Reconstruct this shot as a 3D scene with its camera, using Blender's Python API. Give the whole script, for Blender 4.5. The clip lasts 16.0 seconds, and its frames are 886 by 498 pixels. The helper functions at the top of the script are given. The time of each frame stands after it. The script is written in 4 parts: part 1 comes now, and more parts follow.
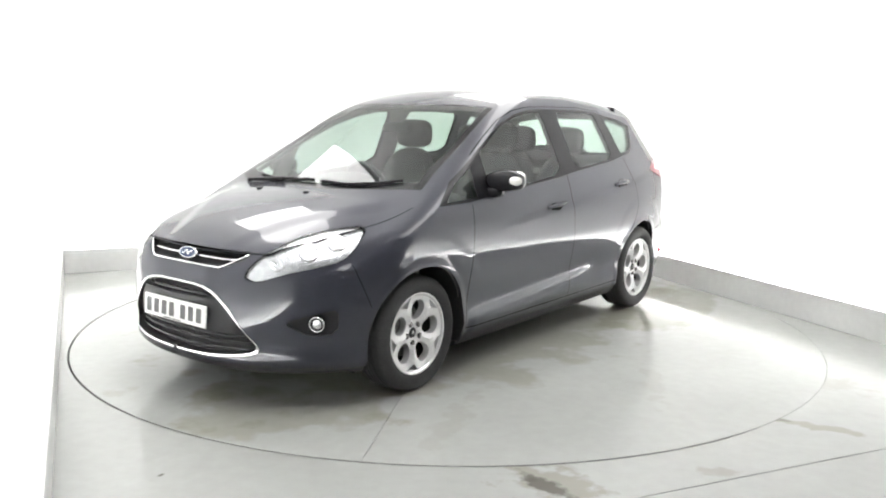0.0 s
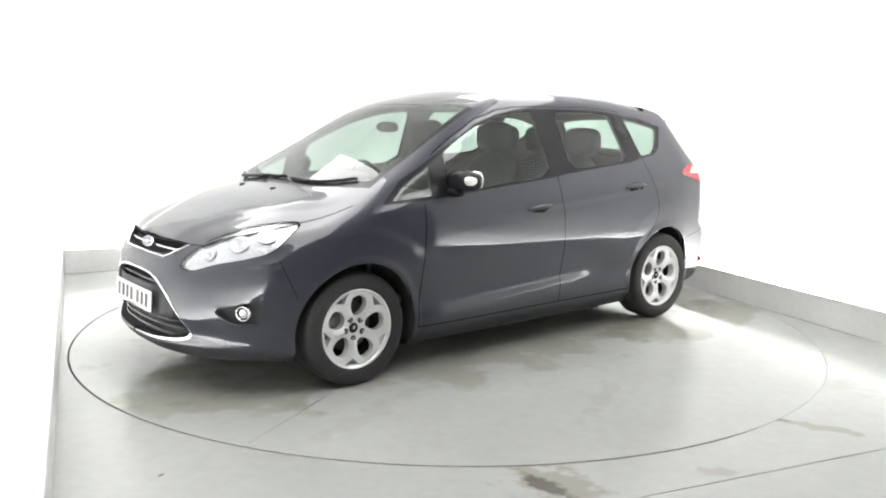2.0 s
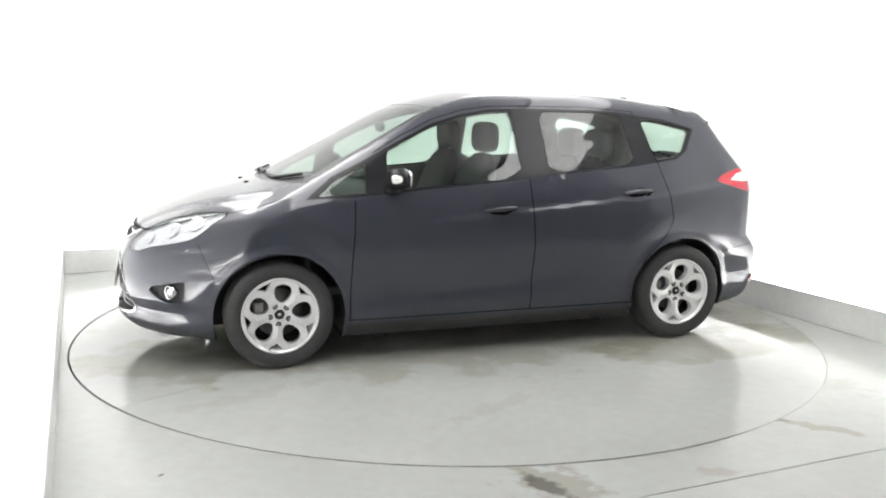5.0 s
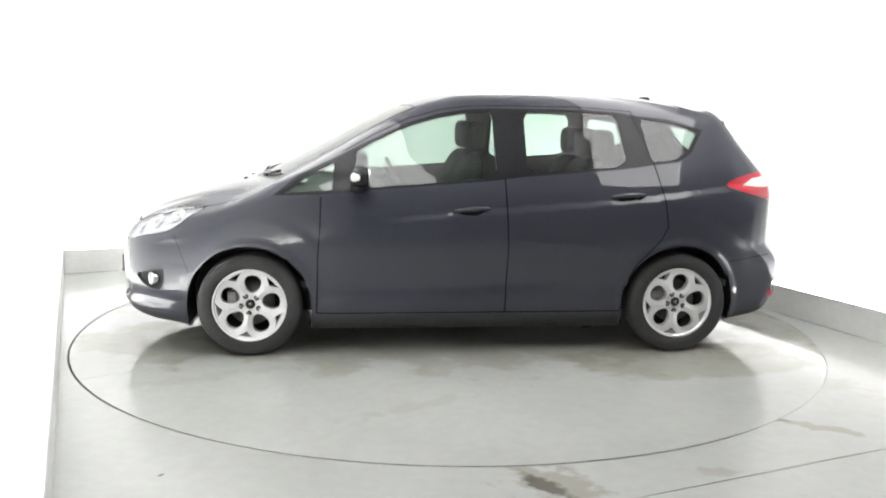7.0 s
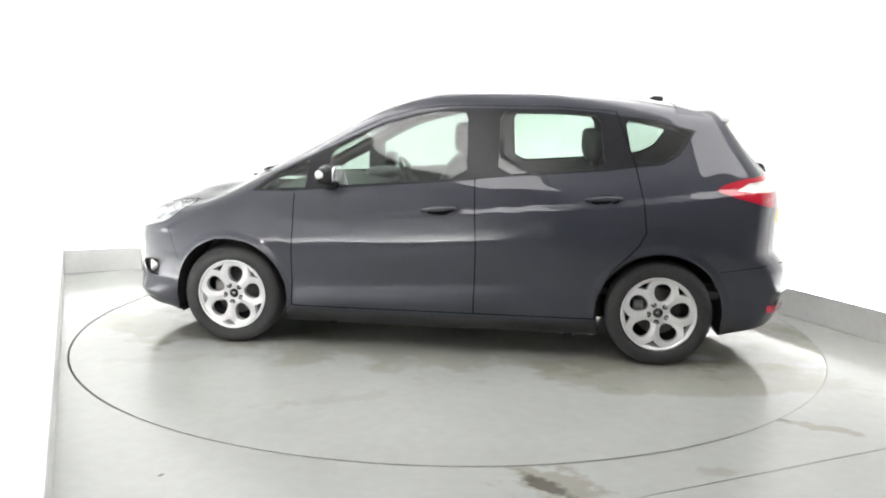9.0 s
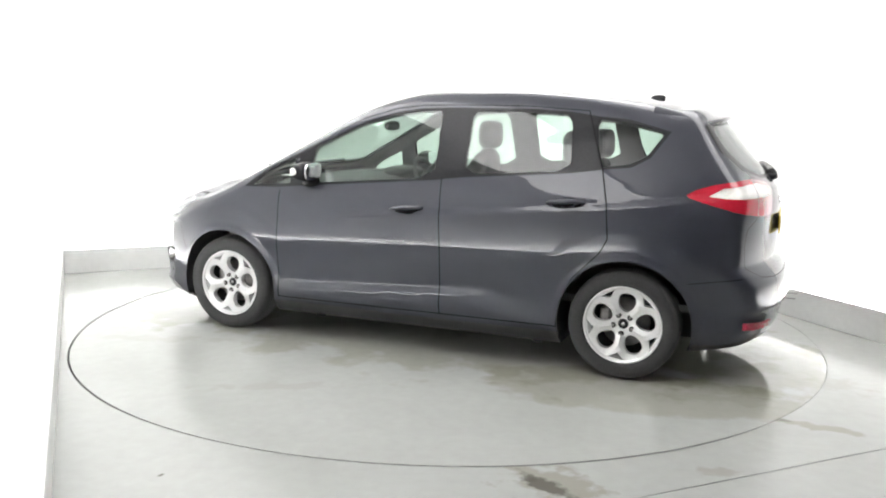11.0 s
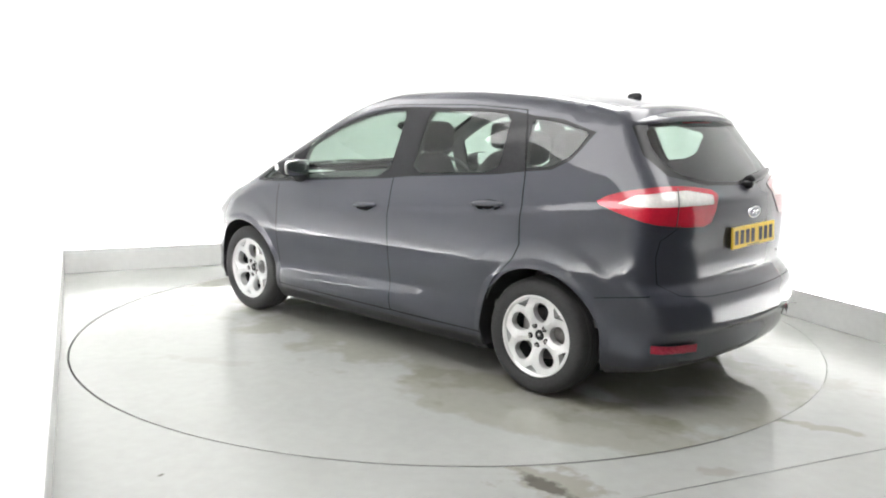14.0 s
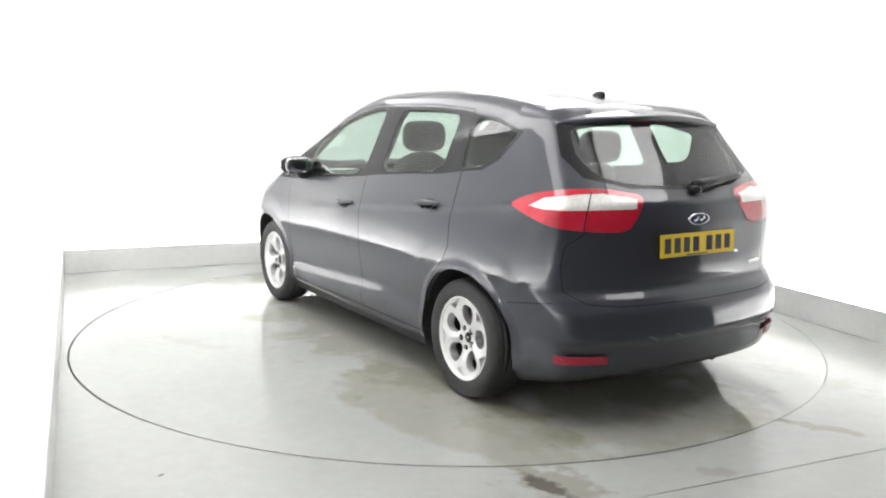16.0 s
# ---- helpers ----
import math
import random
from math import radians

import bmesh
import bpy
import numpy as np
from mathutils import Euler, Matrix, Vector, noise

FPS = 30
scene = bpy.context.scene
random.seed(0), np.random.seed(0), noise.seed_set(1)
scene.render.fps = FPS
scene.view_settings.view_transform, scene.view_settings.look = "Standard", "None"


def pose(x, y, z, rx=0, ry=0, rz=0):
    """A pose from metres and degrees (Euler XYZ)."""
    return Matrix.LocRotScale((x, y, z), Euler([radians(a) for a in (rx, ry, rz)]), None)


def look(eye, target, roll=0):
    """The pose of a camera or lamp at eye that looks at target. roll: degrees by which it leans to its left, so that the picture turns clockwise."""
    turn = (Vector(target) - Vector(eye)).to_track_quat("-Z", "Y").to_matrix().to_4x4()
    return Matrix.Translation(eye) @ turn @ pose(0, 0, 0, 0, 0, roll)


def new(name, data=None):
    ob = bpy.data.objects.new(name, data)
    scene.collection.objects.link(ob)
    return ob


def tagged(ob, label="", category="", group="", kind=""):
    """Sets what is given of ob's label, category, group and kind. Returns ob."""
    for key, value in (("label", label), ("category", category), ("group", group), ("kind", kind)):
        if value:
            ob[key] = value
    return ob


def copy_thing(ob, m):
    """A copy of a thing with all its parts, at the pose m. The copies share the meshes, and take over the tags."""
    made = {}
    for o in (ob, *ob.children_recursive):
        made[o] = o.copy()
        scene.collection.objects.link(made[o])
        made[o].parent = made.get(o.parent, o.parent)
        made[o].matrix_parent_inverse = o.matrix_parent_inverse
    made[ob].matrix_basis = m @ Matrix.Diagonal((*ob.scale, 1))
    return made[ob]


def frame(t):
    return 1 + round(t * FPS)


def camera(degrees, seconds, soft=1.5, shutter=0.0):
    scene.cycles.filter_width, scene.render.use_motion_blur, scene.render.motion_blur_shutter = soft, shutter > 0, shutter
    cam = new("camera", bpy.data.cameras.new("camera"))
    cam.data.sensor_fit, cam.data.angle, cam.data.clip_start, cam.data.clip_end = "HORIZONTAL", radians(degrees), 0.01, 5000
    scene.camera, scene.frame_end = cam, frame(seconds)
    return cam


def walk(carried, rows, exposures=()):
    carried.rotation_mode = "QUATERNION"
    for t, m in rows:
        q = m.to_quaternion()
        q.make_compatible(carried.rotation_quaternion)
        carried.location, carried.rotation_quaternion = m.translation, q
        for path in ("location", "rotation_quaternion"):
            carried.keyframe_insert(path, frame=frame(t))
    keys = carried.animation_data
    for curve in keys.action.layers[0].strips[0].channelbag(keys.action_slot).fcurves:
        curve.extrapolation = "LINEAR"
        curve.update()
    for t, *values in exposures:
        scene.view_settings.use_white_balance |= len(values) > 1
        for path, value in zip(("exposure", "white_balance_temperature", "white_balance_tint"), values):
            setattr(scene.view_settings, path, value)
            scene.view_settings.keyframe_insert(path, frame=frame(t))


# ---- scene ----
# Static camera beside a photo booth; a car turns on a floor turntable.
cam = camera(55.25, 16.0, soft=2.0)
AIM = Vector((-0.00683, 0.98686, -0.16141))
EYE = Vector((0.0, -5.864, 1.487))
STAND = look(EYE, EYE + AIM, 0.9)
walk(cam, [(0.0, STAND), (16.0, STAND)])

# ---- world and light ----
world = bpy.data.worlds.new("world")
scene.world = world
world.use_nodes = True
world.node_tree.nodes["Background"].inputs[0].default_value = (0.75, 0.80, 0.85, 1)
world.node_tree.nodes["Background"].inputs[1].default_value = 0.05
scene.view_settings.exposure = 0.2
TUBE_GLOW = 4.6
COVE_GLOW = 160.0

BOOTH = 23.8  # degrees by which the booth is turned against the view
TURN = pose(0, 0, 0, 0, 0, BOOTH)


# ---- materials ----
def node_material(name, colour, rough=0.5, metal=0.0, coat=0.0, emit=None, power=0.0, grain=0.0, scale=40.0, bump=0.0, spots=0.0, spot_scale=3.0, trans=0.0, ior=1.45, coat_rough=0.03, spec=0.5):
    m = bpy.data.materials.new(name)
    m.use_nodes = True
    t = m.node_tree
    b = t.nodes["Principled BSDF"]
    b.inputs["Roughness"].default_value = rough
    b.inputs["Metallic"].default_value = metal
    b.inputs["Specular IOR Level"].default_value = spec
    b.inputs["Coat Weight"].default_value = coat
    b.inputs["Coat Roughness"].default_value = coat_rough
    b.inputs["Transmission Weight"].default_value = trans
    b.inputs["IOR"].default_value = ior
    b.inputs["Base Color"].default_value = (*colour, 1)
    if emit:
        b.inputs["Emission Color"].default_value = (*emit, 1)
        b.inputs["Emission Strength"].default_value = power
    if grain or spots or bump:
        co = t.nodes.new("ShaderNodeTexCoord")
        fine = t.nodes.new("ShaderNodeTexNoise")
        fine.inputs["Scale"].default_value = scale
        fine.inputs["Detail"].default_value = 6
        t.links.new(co.outputs["Object"], fine.inputs["Vector"])
        broad = t.nodes.new("ShaderNodeTexNoise")
        broad.inputs["Scale"].default_value = spot_scale
        broad.inputs["Detail"].default_value = 4
        t.links.new(co.outputs["Object"], broad.inputs["Vector"])
        last = None
        for tex, amount in ((fine, grain), (broad, spots)):
            ramp = t.nodes.new("ShaderNodeMapRange")
            ramp.inputs["From Min"].default_value, ramp.inputs["From Max"].default_value = 0.3, 0.7
            ramp.inputs["To Min"].default_value, ramp.inputs["To Max"].default_value = 1 - amount, 1 + amount
            t.links.new(tex.outputs["Fac"], ramp.inputs["Value"])
            mix = t.nodes.new("ShaderNodeMix")
            mix.data_type, mix.blend_type = "RGBA", "MULTIPLY"
            mix.inputs[0].default_value = 1.0
            if last is None:
                mix.inputs[6].default_value = (*colour, 1)
            else:
                t.links.new(last, mix.inputs[6])
            t.links.new(ramp.outputs["Result"], mix.inputs[7])
            last = mix.outputs[2]
        t.links.new(last, b.inputs["Base Color"])
        if bump:
            bn = t.nodes.new("ShaderNodeBump")
            bn.inputs["Strength"].default_value = bump
            bn.inputs["Distance"].default_value = 0.004
            t.links.new(fine.outputs["Fac"], bn.inputs["Height"])
            t.links.new(bn.outputs["Normal"], b.inputs["Normal"])
    return m


WALL = node_material("white_wall_paint", (0.87, 0.878, 0.872), 0.6, grain=0.015, scale=30, spots=0.02, spot_scale=0.7)
PAINT = node_material("graphite_metallic_paint", (0.0355, 0.0375, 0.0500), 0.5, 0.2, coat=1.0, grain=0.10, scale=500, spots=0.03, spot_scale=3, coat_rough=0.012, spec=0.1)
RUBBER = node_material("tyre_rubber", (0.042, 0.042, 0.043), 0.7, spec=0.25, grain=0.1, scale=60, bump=0.2)
GLOW = node_material("tube_diffuser", (0.9, 0.9, 0.9), 0.5, emit=(1.0, 0.985, 0.975), power=TUBE_GLOW)
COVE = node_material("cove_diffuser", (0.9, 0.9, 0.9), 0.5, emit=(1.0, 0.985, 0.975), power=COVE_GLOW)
CEILING = node_material("pale_grey_ceiling", (0.60, 0.60, 0.597), 0.8, grain=0.04, scale=20)
TRAY = node_material("white_lamp_steel", (0.75, 0.75, 0.745), 0.5, grain=0.02, scale=20)
STEEL_DULL = node_material("dull_steel", (0.4, 0.4, 0.4), 0.5, 0.6, grain=0.1, scale=40)


def part(name, bm, material, parent=None, label="", smooth=False):
    me = bpy.data.meshes.new(name)
    bm.to_mesh(me)
    bm.free()
    me.materials.append(material)
    if smooth:
        me.polygons.foreach_set("use_smooth", [True] * len(me.polygons))
    ob = new(name, me)
    if parent:
        ob.parent = parent
    return tagged(ob, label)


def box(x0, x1, y0, y1, z0, z1, bevel=0.0, bm=None):
    own = bm is None
    bm = bm or bmesh.new()
    made = bmesh.ops.create_cube(bm, size=1, matrix=Matrix.Translation(((x0 + x1) / 2, (y0 + y1) / 2, (z0 + z1) / 2)) @ Matrix.Diagonal((x1 - x0, y1 - y0, z1 - z0, 1)))
    if bevel:
        es = list({e for v in made["verts"] for e in v.link_edges})
        bmesh.ops.bevel(bm, geom=es, offset=bevel, segments=2, affect="EDGES", profile=0.5)
    return bm



def floor_material(name, colour, stains, wet_shade=()):
    """Glossy floor paint, scuffed; stains are (x, y, half length, half width, turn, colour, strength) on the floor.
    Wet patches are (x, y, half length, half width, turn): smooth as a water film, and darker, with the car's dark
    reflection put into that tint."""
    m = node_material(name, colour, 0.16, grain=0.03, scale=14, spots=0.07, spot_scale=0.9, bump=0.03, spec=0.4)
    t = m.node_tree
    b = t.nodes["Principled BSDF"]
    colour_from = b.inputs["Base Color"].links[0].from_socket
    co = t.nodes.new("ShaderNodeTexCoord")
    scuff = t.nodes.new("ShaderNodeTexNoise")
    scuff.inputs["Scale"].default_value, scuff.inputs["Detail"].default_value = 2.2, 5
    t.links.new(co.outputs["Object"], scuff.inputs["Vector"])
    rough = t.nodes.new("ShaderNodeMapRange")
    rough.inputs["From Min"].default_value, rough.inputs["From Max"].default_value = 0.35, 0.7
    rough.inputs["To Min"].default_value, rough.inputs["To Max"].default_value = 0.15, 0.24
    t.links.new(scuff.outputs["Fac"], rough.inputs["Value"])
    t.links.new(rough.outputs["Result"], b.inputs["Roughness"])
    ragged = t.nodes.new("ShaderNodeTexNoise")
    ragged.inputs["Scale"].default_value, ragged.inputs["Detail"].default_value = 9, 8
    t.links.new(co.outputs["Object"], ragged.inputs["Vector"])
    for x, y, long, wide, turn, tone, much in stains:
        place = t.nodes.new("ShaderNodeMapping")
        place.vector_type = "TEXTURE"
        place.inputs["Location"].default_value = (x, y, 0)
        place.inputs["Rotation"].default_value = (0, 0, radians(turn))
        place.inputs["Scale"].default_value = (long, wide, 1)
        t.links.new(co.outputs["Object"], place.inputs["Vector"])
        far = t.nodes.new("ShaderNodeVectorMath")
        far.operation = "LENGTH"
        t.links.new(place.outputs[0], far.inputs[0])
        add = t.nodes.new("ShaderNodeMath")
        add.operation = "MULTIPLY_ADD"
        t.links.new(ragged.outputs["Fac"], add.inputs[0])
        add.inputs[1].default_value = 2.6
        t.links.new(far.outputs["Value"], add.inputs[2])
        mask = t.nodes.new("ShaderNodeMapRange")
        mask.inputs["From Min"].default_value, mask.inputs["From Max"].default_value = 2.1, 1.75
        mask.inputs["To Min"].default_value, mask.inputs["To Max"].default_value = 0.0, much
        t.links.new(add.outputs[0], mask.inputs["Value"])
        mix = t.nodes.new("ShaderNodeMix")
        mix.data_type = "RGBA"
        t.links.new(mask.outputs["Result"], mix.inputs[0])
        t.links.new(colour_from, mix.inputs[6])
        mix.inputs[7].default_value = (*tone, 1)
        colour_from = mix.outputs[2]
    rough_from = rough.outputs["Result"]
    lobes = t.nodes.new("ShaderNodeTexNoise")
    lobes.inputs["Scale"].default_value, lobes.inputs["Detail"].default_value = 3.2, 6
    t.links.new(co.outputs["Object"], lobes.inputs["Vector"])
    for x, y, long, wide, turn in wet_shade:
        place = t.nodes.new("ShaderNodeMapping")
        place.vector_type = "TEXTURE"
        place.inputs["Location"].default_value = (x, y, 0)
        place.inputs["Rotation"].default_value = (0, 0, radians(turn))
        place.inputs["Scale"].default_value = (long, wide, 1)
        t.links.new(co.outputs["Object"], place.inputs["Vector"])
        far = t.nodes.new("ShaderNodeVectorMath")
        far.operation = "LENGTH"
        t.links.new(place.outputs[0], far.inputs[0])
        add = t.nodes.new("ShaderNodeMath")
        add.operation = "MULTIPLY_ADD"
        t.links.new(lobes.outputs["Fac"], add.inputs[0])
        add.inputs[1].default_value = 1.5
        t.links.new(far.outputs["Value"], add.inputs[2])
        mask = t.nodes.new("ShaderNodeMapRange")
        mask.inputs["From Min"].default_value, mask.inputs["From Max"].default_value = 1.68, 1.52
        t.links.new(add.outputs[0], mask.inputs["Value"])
        # tint of the wet paint, with the car's dark reflection put into the colour
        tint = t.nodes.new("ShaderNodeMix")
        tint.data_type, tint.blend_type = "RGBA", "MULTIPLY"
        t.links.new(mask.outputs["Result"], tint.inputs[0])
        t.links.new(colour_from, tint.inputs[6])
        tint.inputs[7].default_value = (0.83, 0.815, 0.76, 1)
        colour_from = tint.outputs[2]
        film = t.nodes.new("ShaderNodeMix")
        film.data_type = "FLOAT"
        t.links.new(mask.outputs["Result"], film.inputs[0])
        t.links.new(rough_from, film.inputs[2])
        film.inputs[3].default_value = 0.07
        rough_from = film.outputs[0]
    t.links.new(rough_from, b.inputs["Roughness"])
    t.links.new(colour_from, b.inputs["Base Color"])
    return m


FLOOR_GREY = (0.370, 0.378, 0.366)
DIRT, RUST = (0.10, 0.095, 0.08), (0.21, 0.195, 0.15)
FLOOR = floor_material("grey_floor_paint", FLOOR_GREY, [
    (0.45, -2.62, 0.34, 0.22, -50, RUST, 0.55), (0.42, -2.66, 0.20, 0.07, -50, DIRT, 0.9), (0.34, -2.58, 0.07, 0.04, 10, DIRT, 0.8),
    (-1.16, -2.61, 0.035, 0.022, 60, DIRT, 0.8), (1.78, -1.92, 0.30, 0.06, -30, RUST, 0.5), (1.66, -1.84, 0.09, 0.03, -20, DIRT, 0.45), (1.15, -2.48, 0.16, 0.06, -10, RUST, 0.35), (2.1, -1.2, 0.4, 0.2, -40, RUST, 0.2)])
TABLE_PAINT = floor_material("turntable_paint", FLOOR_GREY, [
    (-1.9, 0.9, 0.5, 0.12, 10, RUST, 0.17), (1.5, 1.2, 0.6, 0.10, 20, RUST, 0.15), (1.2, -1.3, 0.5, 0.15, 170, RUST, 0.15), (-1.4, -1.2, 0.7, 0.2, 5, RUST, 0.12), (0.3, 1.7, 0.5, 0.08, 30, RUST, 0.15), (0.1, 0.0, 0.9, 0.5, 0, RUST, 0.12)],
    wet_shade=[(-0.1, 0.0, 2.3, 1.27, 0), (1.75, 0.35, 0.70, 0.60, 20), (-1.5, 0.95, 1.0, 0.42, 5), (-2.0, 0.1, 0.6, 0.8, 0)])
SKIRT = node_material("pale_grey_skirting", (0.64, 0.645, 0.635), 0.35, grain=0.03, scale=20, spots=0.05, spot_scale=1.5)
PIT = node_material("dark_turntable_gap", (0.02, 0.02, 0.02), 0.8, grain=0.1, scale=30)
HALL = node_material("dim_hall_paint", (0.55, 0.55, 0.555), 0.8, grain=0.08, scale=8)

# ---- the booth: u across it, n towards its back wall ----
U0, U1, NF, N1, HIGH = -2.52, 2.50, -3.4, 2.76, 3.3
JOINT = -2.812
RING = 2.4795


def setting(name, bm, material, label, category):
    ob = part(name, bm, material, None, label)
    ob.matrix_world = TURN
    return tagged(ob, category=category, kind="structure")


def slab_with_hole(u0, u1, n0, n1, radius, z0, z1, segments=160):
    bm = bmesh.new()
    rim = []
    for k in range(segments):
        a = k * math.tau / segments
        plan = (math.degrees(a) + BOOTH) % 360
        # the gap is nearly closed on the side of the right wall
        shut = max(0.0, min(1.0, (105 - plan) / 15, 1) if plan < 200 else min(1.0, (plan - 300) / 10))
        shut *= 0.55 if abs((plan + 180) % 360 - 180) < 4 else 1.0
        rr = radius - 0.0098 * shut
        rim.append(bm.verts.new((rr * math.cos(a), rr * math.sin(a), z1)))
    edge = [bm.verts.new((u, n, z1)) for u, n in ((u0, n0), (u1, n0), (u1, n1), (u0, n1))]
    es = [bm.edges.new((ring[i], ring[(i + 1) % len(ring)])) for ring in (rim, edge) for i in range(len(ring))]
    bmesh.ops.triangle_fill(bm, edges=es, use_beauty=True)
    bmesh.ops.delete(bm, geom=[f for f in bm.faces if f.calc_center_median().xy.length < radius * 0.995], context="FACES")
    bmesh.ops.recalc_face_normals(bm, faces=bm.faces)
    for f in bm.faces:
        if f.normal.z < 0:
            f.normal_flip()
    top = list(bm.faces)
    got = bmesh.ops.extrude_face_region(bm, geom=top)
    for g in got["geom"]:
        if isinstance(g, bmesh.types.BMVert):
            g.co.z = z0
    bmesh.ops.recalc_face_normals(bm, faces=bm.faces)
    return bm


def settle(ob):
    """The floor's marks lie in the plan's own axes, so its mesh is turned, not the object."""
    ob.data.transform(TURN)
    ob.matrix_world = Matrix()
    return ob


settle(setting("floor", slab_with_hole(U0 - 0.3, U1 + 0.3, JOINT + 0.003, N1 + 0.3, RING, -0.06, 0.0), FLOOR, "pale grey glossy painted booth floor with scuffs", "floor"))
settle(setting("floor_hall", box(-6.0, 6.0, -10.0, JOINT - 0.003, -0.06, 0.0), FLOOR, "grey painted floor before the booth, stained", "floor"))
setting("floor_pit", box(-6.0, 6.0, -10.0, N1 + 0.3, -0.10, -0.06), PIT, "dark pit under the turntable", "floor")
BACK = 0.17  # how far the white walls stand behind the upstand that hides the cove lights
setting("wall_back", box(U0 - BACK - 0.15, U1 + BACK + 0.15, N1 + BACK, N1 + BACK + 0.15, 0, HIGH), WALL, "plain white painted booth back wall, brightly lit", "wall")
setting("wall_left", box(U0 - BACK - 0.15, U0 - BACK, -5.9, N1 + BACK, 0, HIGH), WALL, "plain white painted booth side wall, brightly lit", "wall")
setting("wall_right", box(U1 + BACK, U1 + BACK + 0.15, NF, N1 + BACK, 0, HIGH), WALL, "plain white painted booth side wall, brightly lit", "wall")
setting("ceiling", box(U0 - BACK - 0.15, U1 + BACK + 0.15, NF, N1 + BACK + 0.15, HIGH, HIGH + 0.1), CEILING, "pale grey booth ceiling above the light panels", "ceiling")
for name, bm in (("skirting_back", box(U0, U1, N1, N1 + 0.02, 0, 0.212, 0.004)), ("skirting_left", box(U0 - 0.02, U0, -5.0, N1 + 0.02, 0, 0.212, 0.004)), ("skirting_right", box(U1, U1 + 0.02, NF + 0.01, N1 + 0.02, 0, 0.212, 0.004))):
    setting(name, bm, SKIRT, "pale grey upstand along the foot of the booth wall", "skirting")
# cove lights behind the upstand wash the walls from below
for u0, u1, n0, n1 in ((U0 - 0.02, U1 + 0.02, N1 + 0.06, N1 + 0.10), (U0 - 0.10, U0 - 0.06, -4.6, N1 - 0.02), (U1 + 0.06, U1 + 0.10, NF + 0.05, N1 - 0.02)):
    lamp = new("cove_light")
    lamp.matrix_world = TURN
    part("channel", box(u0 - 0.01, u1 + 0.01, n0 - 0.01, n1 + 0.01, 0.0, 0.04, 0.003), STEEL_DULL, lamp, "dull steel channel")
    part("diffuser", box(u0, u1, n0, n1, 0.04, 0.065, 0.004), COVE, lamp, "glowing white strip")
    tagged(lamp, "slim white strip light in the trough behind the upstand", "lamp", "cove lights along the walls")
# the dim hall in which the booth stands
setting("wall_hall_front", box(-6.0, 6.0, -10.15, -10.0, 0, 4.5), HALL, "dim grey hall wall facing the booth", "wall")
setting("wall_hall_left", box(-6.15, -6.0, -10.0, NF, 0, 4.5), HALL, "dim grey hall side wall", "wall")
setting("wall_hall_right", box(6.0, 6.15, -10.0, NF, 0, 4.5), HALL, "dim grey hall side wall", "wall")
setting("wall_booth_left", box(-6.0, U0 - BACK - 0.15, NF, NF + 0.12, 0, 4.5), HALL, "dim grey wall beside the booth opening", "wall")
setting("wall_booth_right", box(U1 + BACK + 0.15, 6.0, NF, NF + 0.12, 0, 4.5), HALL, "dim grey wall beside the booth opening", "wall")
setting("wall_booth_top", box(U0 - BACK - 0.15, U1 + BACK + 0.15, NF, NF + 0.12, HIGH + 0.1, 4.5), HALL, "dim grey wall above the booth opening", "wall")
setting("ceiling_hall", box(-6.15, 6.15, -10.15, NF + 0.12, 4.5, 4.6), HALL, "dim hall ceiling", "ceiling")

# light panels hung below the booth ceiling, glowing above and below
for u0, u1, n0, n1 in ((-1.85, -0.85, -3.2, 2.3), (0.85, 1.85, -3.2, 2.3)):
    lamp = new("ceiling_light")
    lamp.matrix_world = TURN
    part("diffuser", box(u0 + 0.02, u1 - 0.02, n0 + 0.02, n1 - 0.02, HIGH - 0.48, HIGH - 0.43, 0.008), GLOW, lamp, "glowing white diffuser")
    for uu in (u0, u1):
        part("side_rail", box(uu - 0.018, uu + 0.018, n0 - 0.02, n1 + 0.02, HIGH - 0.485, HIGH - 0.425, 0.004), TRAY, lamp, "white steel rail")
    for uu, nn in ((u0, n0 + 0.1), (u1, n1 - 0.1), (u0, n1 - 0.1), (u1, n0 + 0.1)):
        part("hanger", box(uu - 0.006, uu + 0.006, nn - 0.006, nn + 0.006, HIGH - 0.425, HIGH), STEEL_DULL, lamp, "thin steel hanger")
    tagged(lamp, "long white light panel hung below the booth ceiling", "lamp", "light panels under the ceiling")

# the turntable: two half plates with a narrow joint
turntable = new("turntable")
for half in (0, 1):
    a0 = radians(29.2 + 180 * half)
    pts = [(2.4670 * math.cos(a0 + math.pi * k / 80), 2.4670 * math.sin(a0 + math.pi * k / 80)) for k in range(81)]
    nx, ny = -math.sin(a0) * 0.0009, math.cos(a0) * 0.0009
    bm = bmesh.new()
    vt = [bm.verts.new((x + nx, y + ny, 0.0)) for x, y in pts]
    vb = [bm.verts.new((x + nx, y + ny, -0.05)) for x, y in pts]
    bm.faces.new(vt)
    bm.faces.new(vb[::-1])
    for i in range(81):
        j = (i + 1) % 81
        bm.faces.new((vt[i], vb[i], vb[j], vt[j]))
    bmesh.ops.recalc_face_normals(bm, faces=bm.faces)
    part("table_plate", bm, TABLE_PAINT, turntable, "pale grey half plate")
tagged(turntable, "round pale grey turntable flush with the floor", "turntable")


